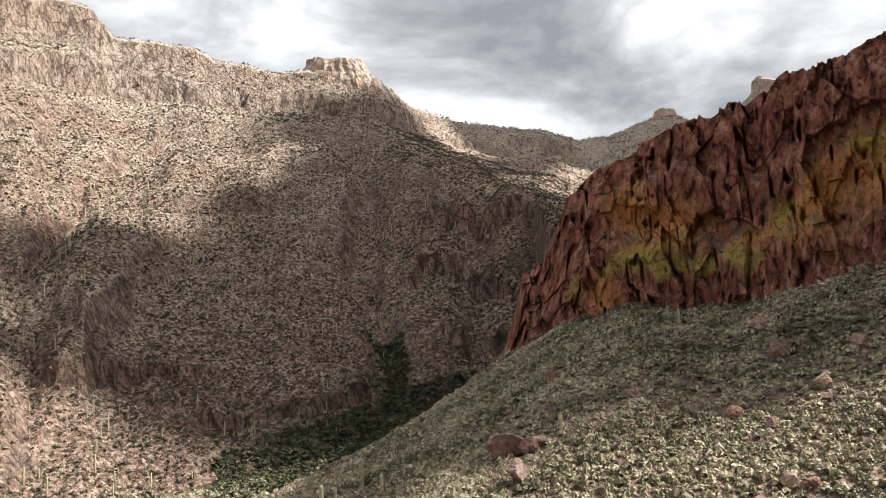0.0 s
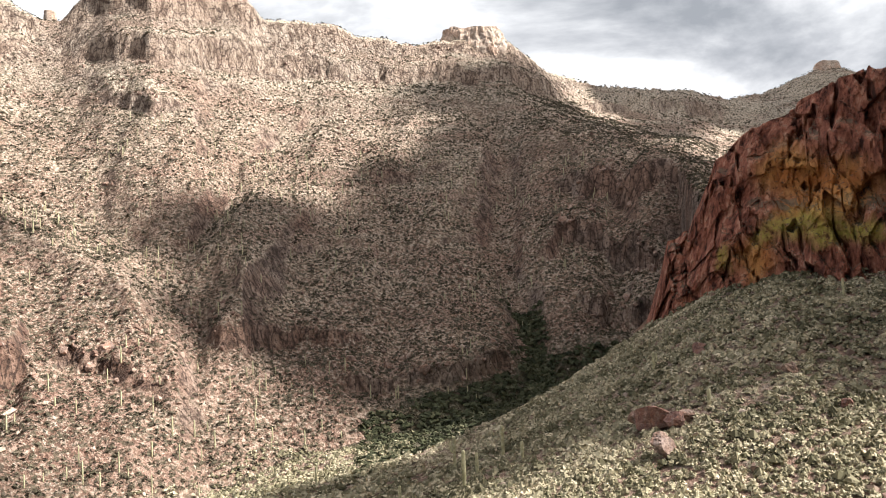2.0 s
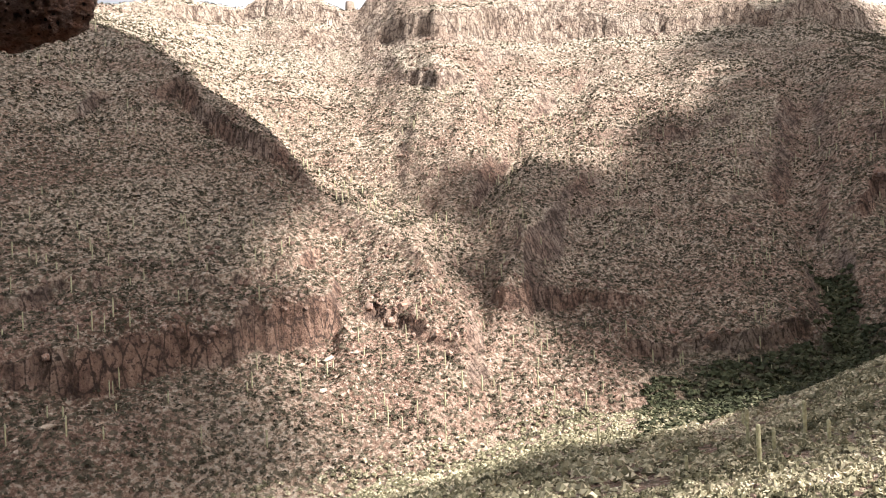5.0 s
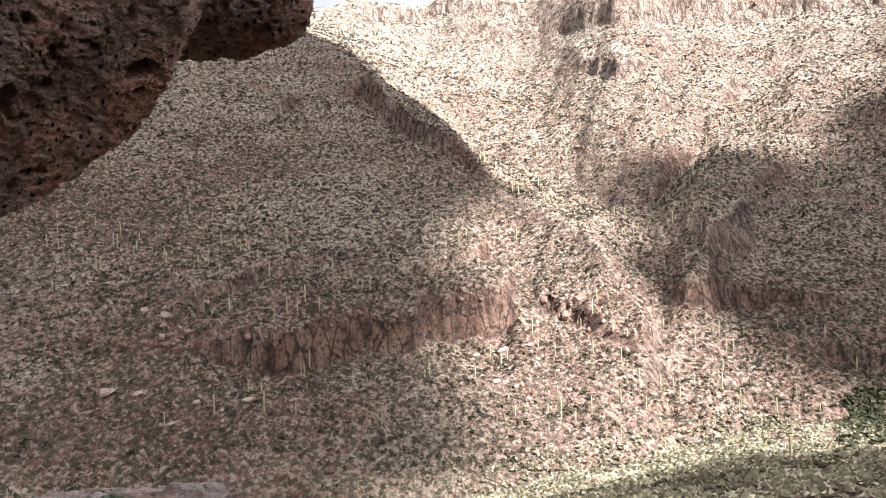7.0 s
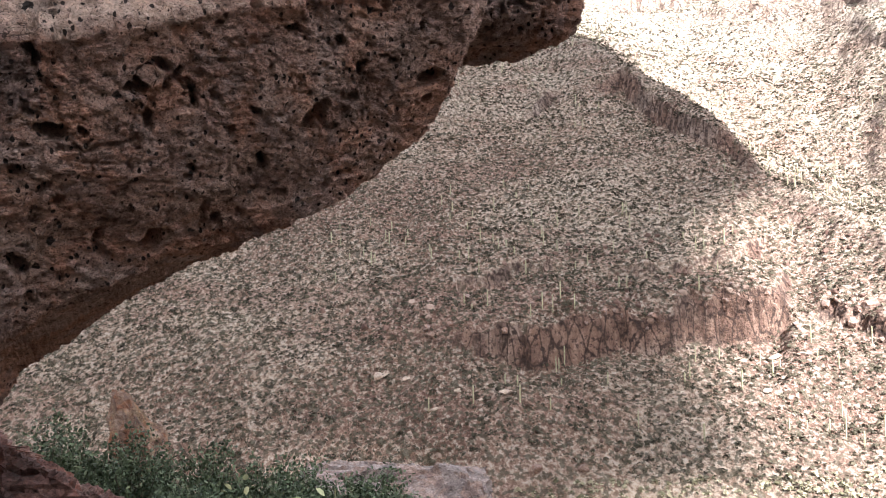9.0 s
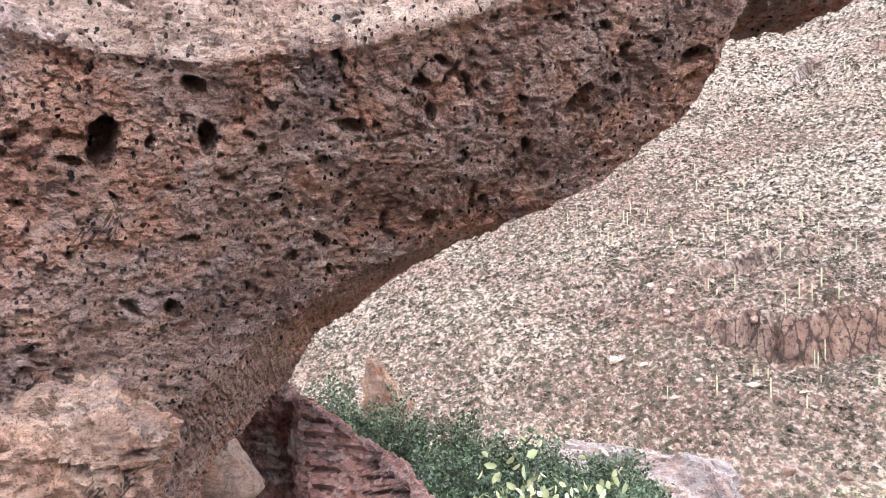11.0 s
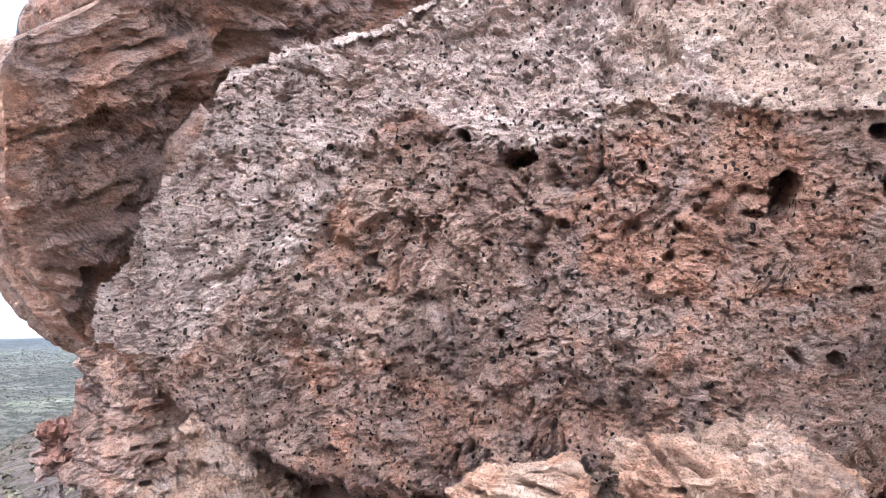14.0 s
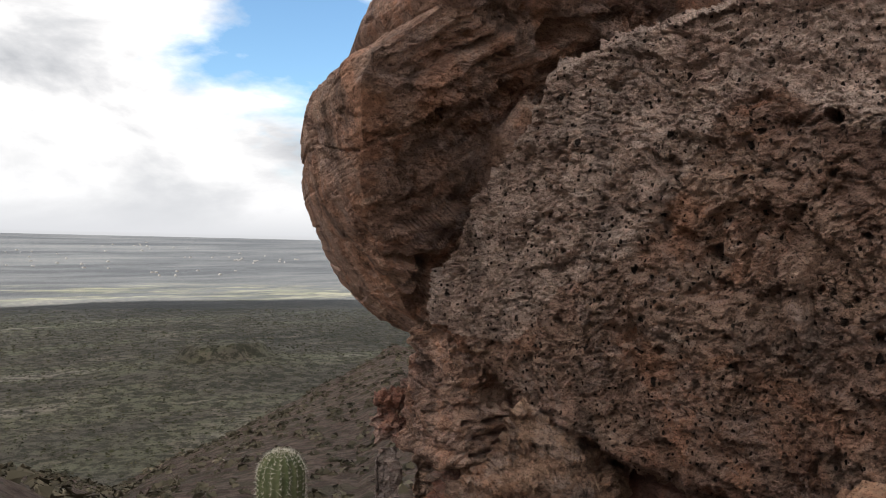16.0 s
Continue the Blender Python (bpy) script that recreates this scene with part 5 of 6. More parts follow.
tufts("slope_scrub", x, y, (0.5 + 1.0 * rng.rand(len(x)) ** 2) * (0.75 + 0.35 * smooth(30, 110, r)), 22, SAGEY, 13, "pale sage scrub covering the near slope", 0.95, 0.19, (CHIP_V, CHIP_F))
x, y, a, r = plan(rng, 6500, -42, 30, 24, 75)
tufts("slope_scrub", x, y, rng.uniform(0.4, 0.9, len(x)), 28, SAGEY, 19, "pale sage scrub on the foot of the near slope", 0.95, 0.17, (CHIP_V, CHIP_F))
x, y, a, r = plan(rng, 9000, 14, 60, 60, 220)
keep = (r < WASH_D(a) + 8) & (r > EDGE_D(a))
x, y = x[keep], y[keep]
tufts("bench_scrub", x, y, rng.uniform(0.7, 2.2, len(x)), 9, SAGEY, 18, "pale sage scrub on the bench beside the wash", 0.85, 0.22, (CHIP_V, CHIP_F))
x, y, a, r = plan(rng, 3600, -4, 17.5, 200, 300)
keep = np.abs(r - WASH_D(a) - 3) < 11 + 5 * vnoise(np.stack([x / 20, y / 20, 0 * x], -1), 4)
x, y = x[keep], y[keep]
tufts("wash_scrub", x, y, rng.uniform(1.4, 3.6, len(x)), 16, GREEN, 14, "dark green brush along the dry wash", 0.85, 0.36)
x, y, a, r = plan(rng, 5200, -6, 18, 84, 275)
bank = (r - EDGE_D(a)) / (WASH_D(a) - EDGE_D(a))
low = (bank > 0) & (bank <= 0.45)
tufts("slope_scrub", x[low], y[low], rng.uniform(0.6, 1.8, int(low.sum())), 16, SAGEY, 27, "pale sage scrub over the brow of the near slope", 0.9, 0.24)
keep = (bank > 0.45) & (bank < 1)
x, y = x[keep], y[keep]
tufts("wash_scrub", x, y, rng.uniform(1.0, 2.6, len(x)), 14, GREEN, 24, "dark green brush on the bank above the wash", 0.85, 0.30)
gd = rng.uniform(262, 322, 520)
ga_ = np.radians(4.4 + 3.1 * (gd - 262) / 278 + 0.8 * np.sin(gd / 26) + rng.normal(0, 0.6, 520))
tufts("wash_scrub", -np.sin(ga_) * gd, np.cos(ga_) * gd, rng.uniform(1.5, 3.4, 520), 20, GREEN, 15, "dark green brush in the side gully", 0.85, 0.36)
x, y, a, r = plan(rng, 9000, 136, 178, 14, 330)
keep = r < WASH_D(a) * 1.25
x, y = x[keep], y[keep]
tufts("flank_scrub", x, y, rng.uniform(0.4, 1.2, len(x)), 8, DRY, 16, "sparse dry scrub on the flank above the plain")
x, y, a, r = plan(rng, 24000, 118, 182, 300, 1500)
tufts("plain_scrub", x, y, rng.uniform(1.5, 4.5, len(x)), 3, GREEN, 17, "dark desert brush scattered over the plain", 0.5)


def stones(name, x, y, size, mat, seed, label):
    """Loose stones: uneven many-sided lumps."""
    rng = np.random.RandomState(seed)
    n = len(x)
    v = LUMP_V[None] + rng.normal(0, 0.17, (n, 12, 3))
    v = v * size[:, None, None] * rng.uniform(0.42, 0.62, (n, 1, 3)) + np.stack([x, y, ground_z(x, y)], -1)[:, None]
    f = (LUMP_F[None] + 12 * np.arange(n)[:, None, None]).reshape(-1, 3)
    tone = np.repeat(rng.rand(n), 12)
    ob = new(name, mesh_of(name, v.reshape(-1, 3), f, mat, False, np.stack([tone, tone, tone, 1 + 0 * tone], -1)))
    return tagged(ob, label, "stones", "", "stuff")


x, y, a, r = plan(rng, 8000, -6, 80, 175, 420)
keep = (r > WASH_D(a)) & (slope_at(x, y) < 1.3)
x, y = x[keep], y[keep]
stones("loose_stones", x, y, 0.4 + 1.1 * rng.rand(len(x)) ** 4, STONE, 21, "pale broken stones strewn over the canyon slopes")
x, y, a, r = plan(rng, 16000, -6, 80, 180, 560)
zz = ground_z(x, y)
ledge = vnoise(np.stack([x / 70, y / 70, zz / 16.0], -1), 51) + 0.5 * vnoise(np.stack([x / 18, y / 18, zz / 6.0], -1), 52)
keep = (r > WASH_D(a) + 6) & (ledge > 0.42)
x, y = x[keep], y[keep]
stones("outcrops", x, y, 0.7 + 1.9 * rng.rand(len(x)) ** 3, OUTCROP, 23, "broken reddish rock outcrops along the canyon slopes")
x, y, a, r = plan(rng, 3500, -42, 15, 25, 168)
keep = r < EDGE_D(a)
x, y = x[keep], y[keep]
stones("loose_stones", x, y, 0.2 + 0.9 * rng.rand(len(x)) ** 4, STONE, 22, "pale reddish stones between the scrub")


TOWN, _t, _b = material("whitewashed_wall")
_b.inputs["Base Color"].default_value = (0.20, 0.195, 0.19, 1)


def build_town():
    """Far low houses and sheds on the plain, past counting."""
    r_ = np.random.RandomState(91)
    n = 60
    hub = r_.randint(0, 5, n)
    az = np.radians(np.array([163, 170, 158, 174, 166.0])[hub] + r_.normal(0, 2.2, n))
    d = np.array([2500, 2750, 3100, 3300, 3700.0])[hub] + r_.normal(0, 110, n)
    x, y = -np.sin(az) * d, np.cos(az) * d
    z = ground_z(x, y)
    w = r_.uniform(2.5, 5, (n, 1))
    box = np.array([(-1, -1, 0), (1, -1, 0), (1, 1, 0), (-1, 1, 0), (-1, -1, 1), (1, -1, 1), (1, 1, 1), (-1, 1, 1), (0, -1, 1.5), (0, 1, 1.5)], float)
    v = box[None] * np.concatenate([w, w * 0.6, r_.uniform(3, 5, (n, 1))], 1)[:, None] + np.stack([x, y, z - 0.5], -1)[:, None]
    f = np.array([(0, 1, 5, 4), (1, 2, 6, 5), (2, 3, 7, 6), (3, 0, 4, 7), (4, 8, 9, 7), (8, 5, 6, 9)])
    f = (f[None] + 10 * np.arange(n)[:, None, None]).reshape(-1, 4)
    return tagged(new("far_town", mesh_of("far_town", v.reshape(-1, 3), f, TOWN, False)), "pale houses of a far town on the plain", "town", "", "stuff")


build_town()


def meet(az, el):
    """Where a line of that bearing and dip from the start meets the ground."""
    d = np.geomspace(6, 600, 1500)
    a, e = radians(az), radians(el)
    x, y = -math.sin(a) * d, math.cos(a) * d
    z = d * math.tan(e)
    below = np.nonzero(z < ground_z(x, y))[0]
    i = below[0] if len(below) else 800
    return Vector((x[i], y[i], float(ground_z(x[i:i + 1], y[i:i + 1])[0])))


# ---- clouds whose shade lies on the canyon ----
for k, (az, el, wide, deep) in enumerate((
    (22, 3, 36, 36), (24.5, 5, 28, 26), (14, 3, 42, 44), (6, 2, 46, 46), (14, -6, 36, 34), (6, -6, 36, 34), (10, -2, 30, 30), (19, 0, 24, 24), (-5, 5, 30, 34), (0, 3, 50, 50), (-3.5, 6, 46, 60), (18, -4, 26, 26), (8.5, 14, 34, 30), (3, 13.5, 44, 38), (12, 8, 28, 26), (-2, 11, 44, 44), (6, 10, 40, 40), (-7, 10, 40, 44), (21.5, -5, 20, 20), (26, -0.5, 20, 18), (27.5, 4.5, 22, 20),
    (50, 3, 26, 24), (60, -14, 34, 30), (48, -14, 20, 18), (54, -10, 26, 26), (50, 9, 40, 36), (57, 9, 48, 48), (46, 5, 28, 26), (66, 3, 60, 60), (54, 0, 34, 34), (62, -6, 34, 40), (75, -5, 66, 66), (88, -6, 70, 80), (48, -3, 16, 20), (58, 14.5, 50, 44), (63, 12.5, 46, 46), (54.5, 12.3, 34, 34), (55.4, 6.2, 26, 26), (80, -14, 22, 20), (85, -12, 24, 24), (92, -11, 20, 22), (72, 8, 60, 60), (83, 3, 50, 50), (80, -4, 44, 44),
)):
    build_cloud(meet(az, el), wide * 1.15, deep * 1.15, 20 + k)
for k, (cx, cy, cz, wide, deep) in enumerate(((50, 718, 150, 90, 80), (150, 840, 160, 110, 90), (280, 910, 170, 110, 90), (42, 120, 24, 46, 38), (88, 116, 30, 30, 26), (-12, -22, 0, 44, 44), (-4, -4, 0, 24, 20), (-46, 9, -14, 34, 30), (-25, -60, -20, 50, 42), (-60, -130, -40, 80, 80), (-350, -800, -130, 620, 480), (-400, -1330, -140, 640, 260), (-1300, -900, -140, 420, 520))):
    build_cloud(Vector((cx, cy, cz)), wide, deep, 60 + k)

CACTUS, _t, _b = material("saguaro_skin")
_n = grain(_t, place(_t), 9.0, 5)
_t.links.new(ramp(_t, _n, [(0.35, (0.075, 0.10, 0.045)), (0.65, (0.17, 0.185, 0.10))]), _b.inputs["Base Color"])
_b.inputs["Roughness"].default_value = 0.75
SPINE, _t, _b = material("cactus_spines")
_b.inputs["Base Color"].default_value = (0.72, 0.70, 0.62, 1)


def column_mesh(height, radius, ribs, rings, seed, bend=0.0):
    """A ribbed stem with a domed crown, narrower at the foot."""
    m = ribs * 4
    t = np.concatenate([np.linspace(0, 0.86, rings), 0.86 + 0.14 * np.sin(np.linspace(0, np.pi / 2, 12))[1:]])
    r = radius * (0.78 + 0.22 * smooth(0, 0.4, t))
    dome = np.clip((t * height - (height - radius)) / radius, 0, 1)
    r = r * np.sqrt(np.maximum(1 - dome ** 2, 0.0004))
    ph = np.linspace(0, 2 * np.pi, m, endpoint=False)
    rib = 1 - 0.13 * (0.5 - 0.5 * np.cos(ph * ribs))
    v = np.stack([r[:, None] * rib * np.cos(ph), r[:, None] * rib * np.sin(ph), np.repeat((t * height)[:, None], m, 1)], -1)
    v[..., 0] += bend * t[:, None] ** 2
    return v


DUSTY, _t, _b = material("dusty_saguaro_skin")
_n = grain(_t, place(_t), 3.0, 5)
_t.links.new(ramp(_t, _n, [(0.35, (0.32, 0.31, 0.18)), (0.65, (0.56, 0.53, 0.36))]), _b.inputs["Base Color"])
_b.inputs["Roughness"].default_value = 0.8


def build_saguaro(at, height, radius, arms, seed):
    v = column_mesh(height, radius, 13, 22, seed)
    root = new("saguaro", None)
    root.location = at
    stem = new("stem", mesh_of("stem", v.reshape(-1, 3), grid_faces(*v.shape[:2], True), DUSTY))
    stem.parent = root
    r_ = random.Random(seed)
    for k in range(arms):
        turn = r_.uniform(0, 2 * math.pi)
        h0 = height * r_.uniform(0.40, 0.6)
        length = height * r_.uniform(0.22, 0.38)
        out = radius * 2.6
        w = column_mesh(length + out, radius * 0.72, 10, 18, seed + k)
        s = w[:, :1, 2] * 1.0
        bend = smooth(0, out * 1.3, s)
        off = np.where(s < out * 1.2, s, out * 1.2) * (1 - 0.25 * bend)
        up = np.maximum(s - out * 0.7, 0)
        # the arm leaves sideways, then turns up
        x_ = w[..., 0] * bend + off + 0
        z_ = h0 + up - w[..., 0] * (1 - bend)
        a = np.stack([x_ * math.cos(turn) - w[..., 1] * math.sin(turn), x_ * math.sin(turn) + w[..., 1] * math.cos(turn), z_], -1)
        arm = new("arm", mesh_of("arm", a.reshape(-1, 3), grid_faces(*a.shape[:2], True), DUSTY))
        arm.parent = root
    return tagged(root, "tall green saguaro cactus standing in desert scrub" if not arms else "green saguaro cactus with raised arms in desert scrub", "cactus", "saguaros on the slopes")


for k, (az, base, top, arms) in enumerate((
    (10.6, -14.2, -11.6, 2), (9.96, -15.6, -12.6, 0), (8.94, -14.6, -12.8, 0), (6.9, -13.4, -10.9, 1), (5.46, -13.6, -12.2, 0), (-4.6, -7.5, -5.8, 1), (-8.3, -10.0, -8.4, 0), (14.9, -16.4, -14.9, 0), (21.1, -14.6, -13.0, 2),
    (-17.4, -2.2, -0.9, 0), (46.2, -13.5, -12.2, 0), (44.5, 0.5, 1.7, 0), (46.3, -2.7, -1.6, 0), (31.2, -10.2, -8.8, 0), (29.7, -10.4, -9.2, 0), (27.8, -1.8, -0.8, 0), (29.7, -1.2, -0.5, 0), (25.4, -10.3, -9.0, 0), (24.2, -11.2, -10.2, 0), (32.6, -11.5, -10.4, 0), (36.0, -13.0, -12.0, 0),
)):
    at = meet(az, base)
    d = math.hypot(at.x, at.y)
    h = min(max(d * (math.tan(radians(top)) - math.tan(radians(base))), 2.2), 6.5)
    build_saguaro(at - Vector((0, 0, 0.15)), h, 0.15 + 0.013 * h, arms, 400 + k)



def build_far_saguaros():
    """Bare saguaro stems past counting on the far slopes."""
    r_ = np.random.RandomState(77)
    x, y, a, r = plan(r_, 900, -3, 74, 185, 430)
    keep = (r > WASH_D(a)) & (vnoise(np.stack([x / 30, y / 30, 0 * x], -1), 8) > -0.1)
    x, y = x[keep], y[keep]
    n = len(x)
    m = 6
    ph = np.linspace(0, 2 * np.pi, m, endpoint=False)
    rings = np.array([(0.0, 0.8), (0.4, 1.0), (0.9, 0.95), (1.0, 0.35)])
    high, wide = r_.uniform(2.2, 5.5, n), r_.uniform(0.13, 0.22, n)
    v = np.stack([np.cos(ph)[None, None] * rings[None, :, 1:] * wide[:, None, None], np.sin(ph)[None, None] * rings[None, :, 1:] * wide[:, None, None], rings[None, :, :1] * high[:, None, None] + 0 * ph[None, None]], -1)
    v = v + np.stack([x, y, ground_z(x, y) - 0.2], -1)[:, None, None]
    f = grid_faces(4, m, True)
    f = (f[None] + 4 * m * np.arange(n)[:, None, None]).reshape(-1, 4)
    return tagged(new("far_saguaros", mesh_of("far_saguaros", v.reshape(-1, 3), f, DUSTY)), "slim pale green saguaros standing over the far slopes", "cactus", "", "stuff")


build_far_saguaros()

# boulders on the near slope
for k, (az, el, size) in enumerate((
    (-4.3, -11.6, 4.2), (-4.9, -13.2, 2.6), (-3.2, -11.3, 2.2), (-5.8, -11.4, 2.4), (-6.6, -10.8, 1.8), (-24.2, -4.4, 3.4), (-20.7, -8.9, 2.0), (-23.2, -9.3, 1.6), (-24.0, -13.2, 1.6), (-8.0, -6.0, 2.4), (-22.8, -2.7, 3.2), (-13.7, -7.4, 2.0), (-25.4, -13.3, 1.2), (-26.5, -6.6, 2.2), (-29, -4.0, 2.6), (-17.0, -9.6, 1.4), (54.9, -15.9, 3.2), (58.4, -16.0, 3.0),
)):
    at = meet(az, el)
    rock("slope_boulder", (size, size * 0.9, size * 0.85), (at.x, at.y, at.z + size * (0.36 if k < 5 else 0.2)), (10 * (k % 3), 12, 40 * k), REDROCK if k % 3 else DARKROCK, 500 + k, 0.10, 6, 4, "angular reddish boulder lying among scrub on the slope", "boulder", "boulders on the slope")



PALEROCK = make_rock("pale_slab_rock", ((0.26, 0.19, 0.145), (0.48, 0.39, 0.315), (0.62, 0.54, 0.45)), 0.4, 0.3, False, (0.58, 0.51, 0.44), 0.0, 0.2, 0.2, 0.3)
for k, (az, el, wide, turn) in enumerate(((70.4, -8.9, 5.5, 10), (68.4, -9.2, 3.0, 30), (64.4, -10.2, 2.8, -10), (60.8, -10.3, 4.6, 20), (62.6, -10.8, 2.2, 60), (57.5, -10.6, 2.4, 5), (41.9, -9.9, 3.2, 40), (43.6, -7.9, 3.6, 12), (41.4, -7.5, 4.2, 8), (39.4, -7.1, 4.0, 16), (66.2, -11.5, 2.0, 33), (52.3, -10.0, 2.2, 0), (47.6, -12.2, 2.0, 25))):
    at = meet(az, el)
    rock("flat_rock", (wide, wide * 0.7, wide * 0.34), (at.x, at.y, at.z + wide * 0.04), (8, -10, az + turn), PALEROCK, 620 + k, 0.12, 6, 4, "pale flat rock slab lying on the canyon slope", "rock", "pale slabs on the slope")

# broken rock bands across the canyon's slopes: bearing, upper and lower angle along each
r_ = random.Random(31)
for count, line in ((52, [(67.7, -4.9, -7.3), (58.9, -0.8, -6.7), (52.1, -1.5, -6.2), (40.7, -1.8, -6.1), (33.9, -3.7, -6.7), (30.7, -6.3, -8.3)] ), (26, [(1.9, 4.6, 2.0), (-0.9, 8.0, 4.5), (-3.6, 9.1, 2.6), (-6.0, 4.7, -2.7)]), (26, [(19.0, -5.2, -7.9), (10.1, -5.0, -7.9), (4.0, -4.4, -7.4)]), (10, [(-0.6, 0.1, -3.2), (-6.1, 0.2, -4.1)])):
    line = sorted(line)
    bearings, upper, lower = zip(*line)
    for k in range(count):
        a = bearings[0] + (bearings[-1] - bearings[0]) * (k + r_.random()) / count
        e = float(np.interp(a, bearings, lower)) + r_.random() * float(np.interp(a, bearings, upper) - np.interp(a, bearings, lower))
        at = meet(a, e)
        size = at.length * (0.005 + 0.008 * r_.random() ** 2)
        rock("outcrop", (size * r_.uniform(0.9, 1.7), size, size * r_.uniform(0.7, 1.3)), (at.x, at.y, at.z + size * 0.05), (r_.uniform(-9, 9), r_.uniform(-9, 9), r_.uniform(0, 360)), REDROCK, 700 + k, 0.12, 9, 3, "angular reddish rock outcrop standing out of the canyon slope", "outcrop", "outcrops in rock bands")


# ---- plants by the rocks ----
def make_leaf_mat(name, a, c):
    m, t, b = material(name)
    rnd = node(t, "ShaderNodeNewGeometry").outputs["Random Per Island"]
    t.links.new(ramp(t, rnd, [(0.0, a), (1.0, c)]), b.inputs["Base Color"])
    b.inputs["Roughness"].default_value = 0.5
    return m


LEAF_DARK = make_leaf_mat("dark_green_leaf", (0.030, 0.050, 0.024), (0.15, 0.19, 0.105))
LEAF_PALE = make_leaf_mat("pale_green_leaf", (0.24, 0.27, 0.13), (0.52, 0.54, 0.32))
TWIG, _t, _b = material("grey_twig")
_b.inputs["Base Color"].default_value = (0.11, 0.085, 0.06, 1)


def build_bush(name, at, spread_, high, stems, leaves, leaf, mat, seed, label, upright=0.3):
    """A shrub: forking twigs that carry small folded leaves."""
    r_ = np.random.RandomState(seed)
    root = new(name, None)
    root.location = at
    cu = bpy.data.curves.new("branchwork", "CURVE")
    cu.dimensions, cu.bevel_depth, cu.bevel_resolution = "3D", leaf * 0.10, 0
    tips = []
    for _ in range(stems):
        a, q = r_.uniform(0, 2 * np.pi), np.sqrt(r_.rand())
        end = np.array([np.cos(a) * q * spread_[0], np.sin(a) * q * spread_[1], high * (1 - 0.55 * q * q) * r_.uniform(0.6, 1.05)])
        mid = end * np.array([0.45, 0.45, 0.6]) + r_.normal(0, 0.04, 3) * high
        sp = cu.splines.new("POLY")
        sp.points.add(2)
        for pt_, c_, w in zip(sp.points, (end * 0.05, mid, end), (1.6, 1.0, 0.4)):
            pt_.co = (*c_, 1)
            pt_.radius = w
        tips.append((mid, end))
    tw = new("branchwork", cu)
    dg = bpy.context.evaluated_depsgraph_get()
    me = bpy.data.meshes.new_from_object(tw.evaluated_get(dg))
    bpy.data.objects.remove(tw)
    me.materials.clear()
    me.materials.append(TWIG)
    twigs = new("branchwork", me)
    twigs.parent = root
    n = leaves
    pick = r_.randint(0, stems, n)
    f = r_.uniform(0.1, 1.05, (n, 1))
    A = np.array([t_[0] for t_ in tips])[pick]
    B = np.array([t_[1] for t_ in tips])[pick]
    c = A + (B - A) * f + r_.normal(0, leaf * 1.1, (n, 3))
    d = r_.normal(size=(n, 3)) + np.array([0, 0, upright * 3])
    d /= np.linalg.norm(d, axis=1, keepdims=True)
    s = np.cross(d, r_.normal(size=(n, 3)))
    s /= np.linalg.norm(s, axis=1, keepdims=True)
    nn = np.cross(d, s)
    L = leaf * r_.uniform(0.6, 1.15, (n, 1))
    W = L * 0.27
    pts = [c, c + d * L * 0.35 + s * W + nn * W * 0.3, c + d * L * 0.75 + s * W * 0.85 + nn * W * 0.3, c + d * L, c + d * L * 0.75 - s * W * 0.85 + nn * W * 0.3, c + d * L * 0.35 - s * W + nn * W * 0.3]
    v = np.stack(pts, 1).reshape(-1, 3)
    base = 6 * np.arange(n)[:, None]
    faces = np.concatenate([base + np.array([[0, 1, 2, 3]]), base + np.array([[0, 3, 4, 5]])])
    lv = new("foliage", mesh_of("foliage", v, faces, mat))
    lv.parent = root
    return tagged(root, label, "shrub")


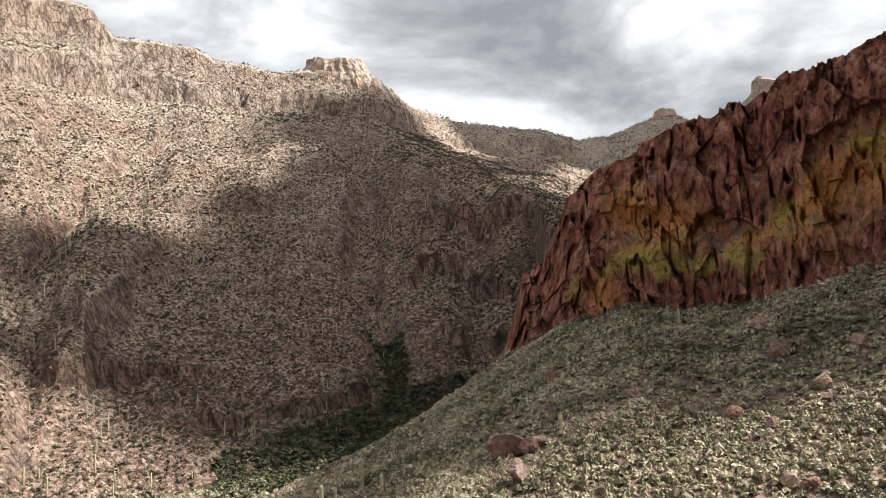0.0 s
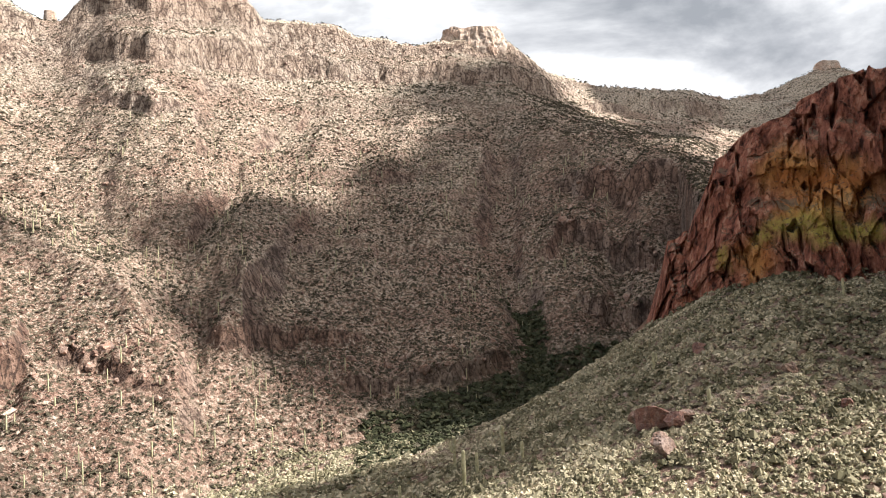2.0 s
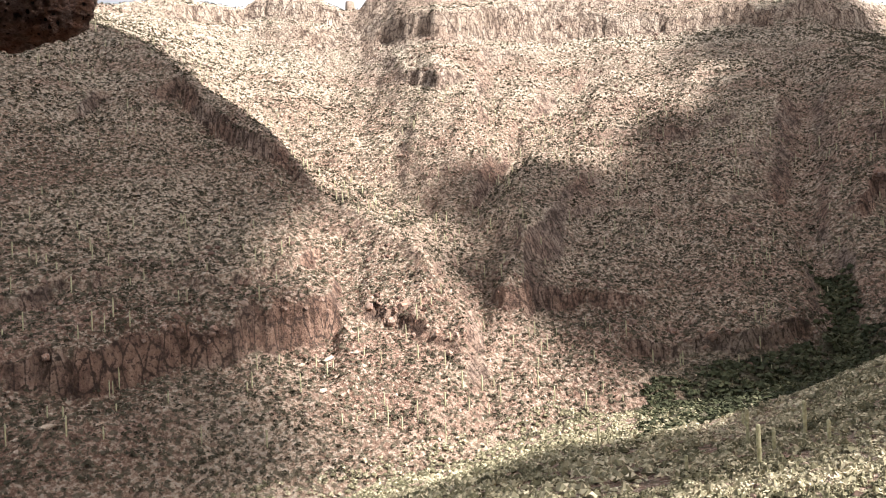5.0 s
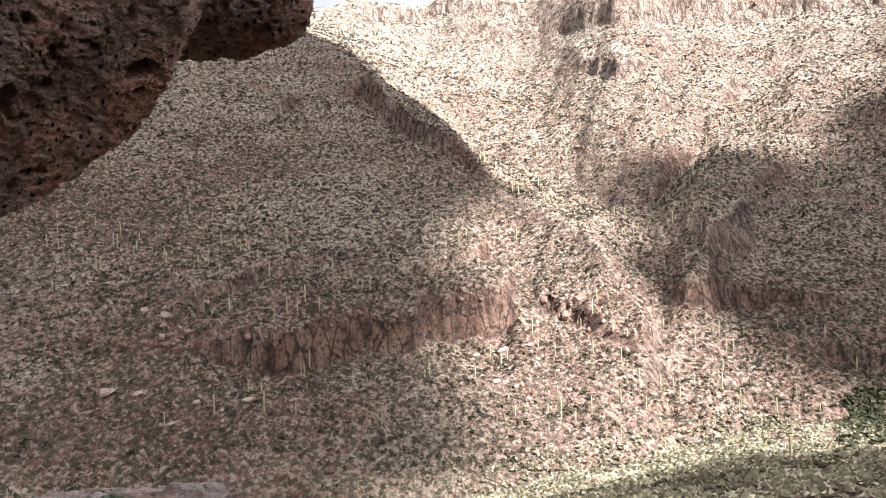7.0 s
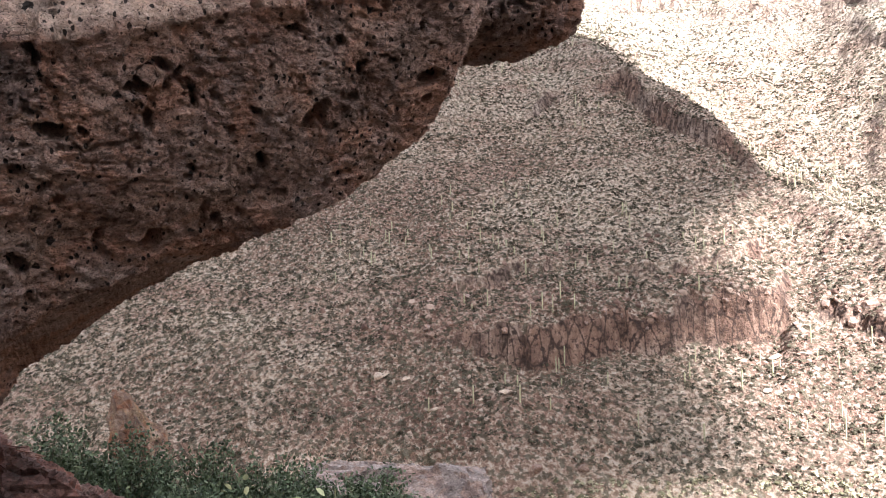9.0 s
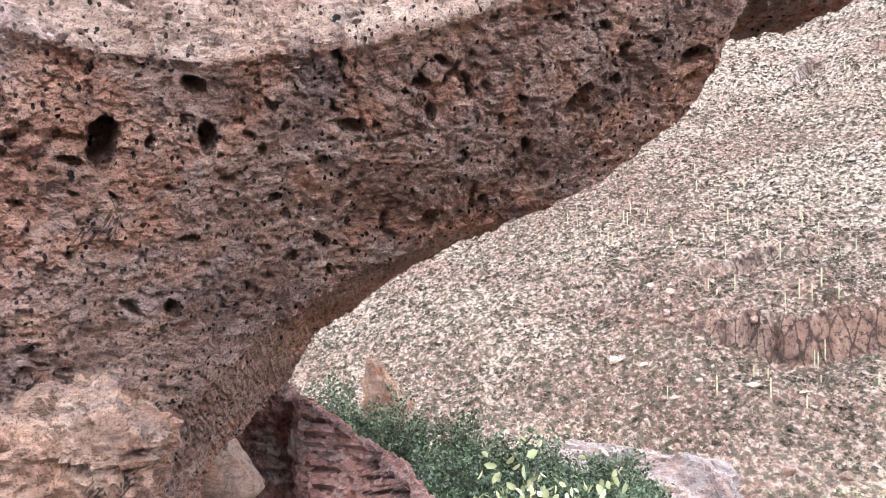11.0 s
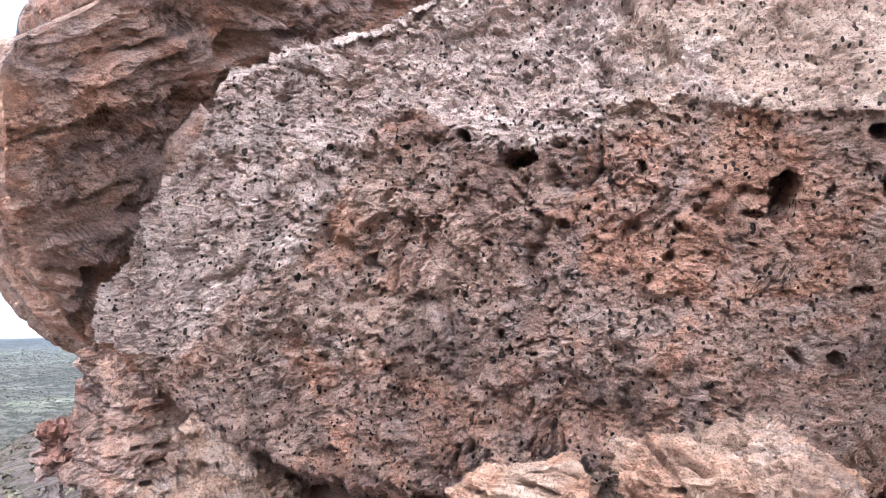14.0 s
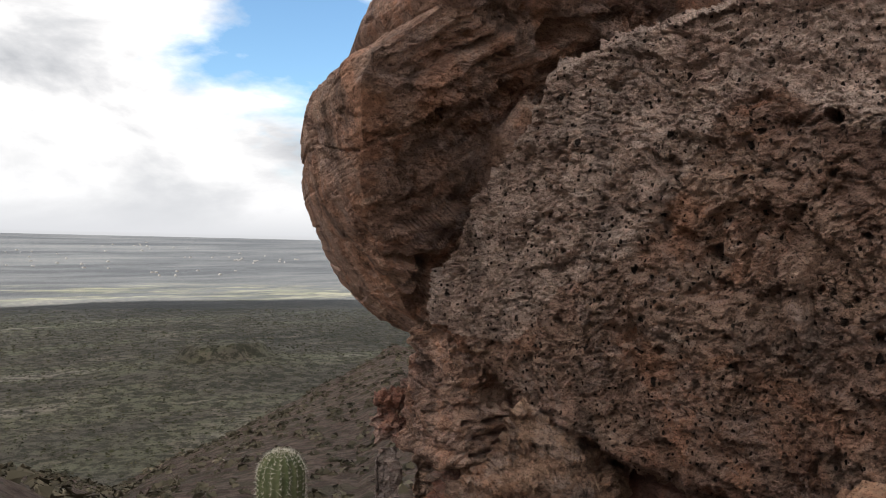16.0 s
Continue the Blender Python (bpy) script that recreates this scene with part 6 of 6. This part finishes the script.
build_bush("jojoba", (-1.74, 0.56, -1.36), (0.30, 0.34), 0.95, 110, 6500, 0.026, LEAF_PALE, 61, "pale green jojoba with upright leathery leaves", 0.5)
for k, (bx_, by_, sx, sy, top_) in enumerate(((-9.2, -0.15, 0.75, 0.6, -1.42), (-8.9, 0.55, 0.8, 0.7, -1.62), (-8.5, 1.25, 0.85, 0.8, -1.82), (-8.2, 2.0, 0.9, 0.8, -2.0), (-7.9, 2.75, 0.8, 0.8, -2.12), (-7.4, 1.0, 0.75, 0.7, -1.95), (-7.0, 1.75, 0.75, 0.7, -2.0), (-6.7, 2.5, 0.75, 0.7, -2.1))):
    gz_ = float(ground_z(np.array([bx_]), np.array([by_]))[0])
    build_bush("green_shrub", (bx_, by_, gz_ - 0.05), (sx, sy), top_ - gz_, 90, 9000, 0.048, LEAF_DARK, 70 + k, "dense dark green small-leaved shrub beside the rocks", 0.15)


def build_near_saguaro():
    root = new("saguaro", None)
    root.location = (-2.2, -5.51, -4.1)
    height, radius, ribs = 2.66, 0.175, 17
    v = column_mesh(height, radius, ribs, 60, 5)
    stem = new("stem", mesh_of("stem", v.reshape(-1, 3), grid_faces(*v.shape[:2], True), CACTUS))
    stem.parent = root
    r_ = np.random.RandomState(3)
    m = ribs * 4
    tris = []
    for j in range(ribs):
        col = v[:, (j * 4) % m]
        for i in np.linspace(20, len(v) - 2, 62):
            i0 = int(i)
            p0 = col[i0] * (1 - (i - i0)) + col[min(i0 + 1, len(v) - 1)] * (i - i0)
            out = p0 * np.array([1, 1, 0]) / max(np.hypot(p0[0], p0[1]), 1e-4)
            if i > 60:
                out = out * 0.6 + np.array([0, 0, 0.7])
            for _ in range(10):
                d = out + r_.normal(0, 0.75, 3)
                d /= np.linalg.norm(d)
                sd = np.cross(d, r_.normal(size=3))
                sd = sd / np.linalg.norm(sd) * 0.0016
                tris.append((p0 - sd, p0 + sd, p0 + d * r_.uniform(0.02, 0.042)))
    sv = np.array(tris).reshape(-1, 3)
    sp = new("spine_fur", mesh_of("spine_fur", sv, np.arange(len(sv)).reshape(-1, 3), SPINE, False))
    sp.parent = root
    return tagged(root, "green ribbed saguaro top furred with pale spines", "cactus")


build_near_saguaro()
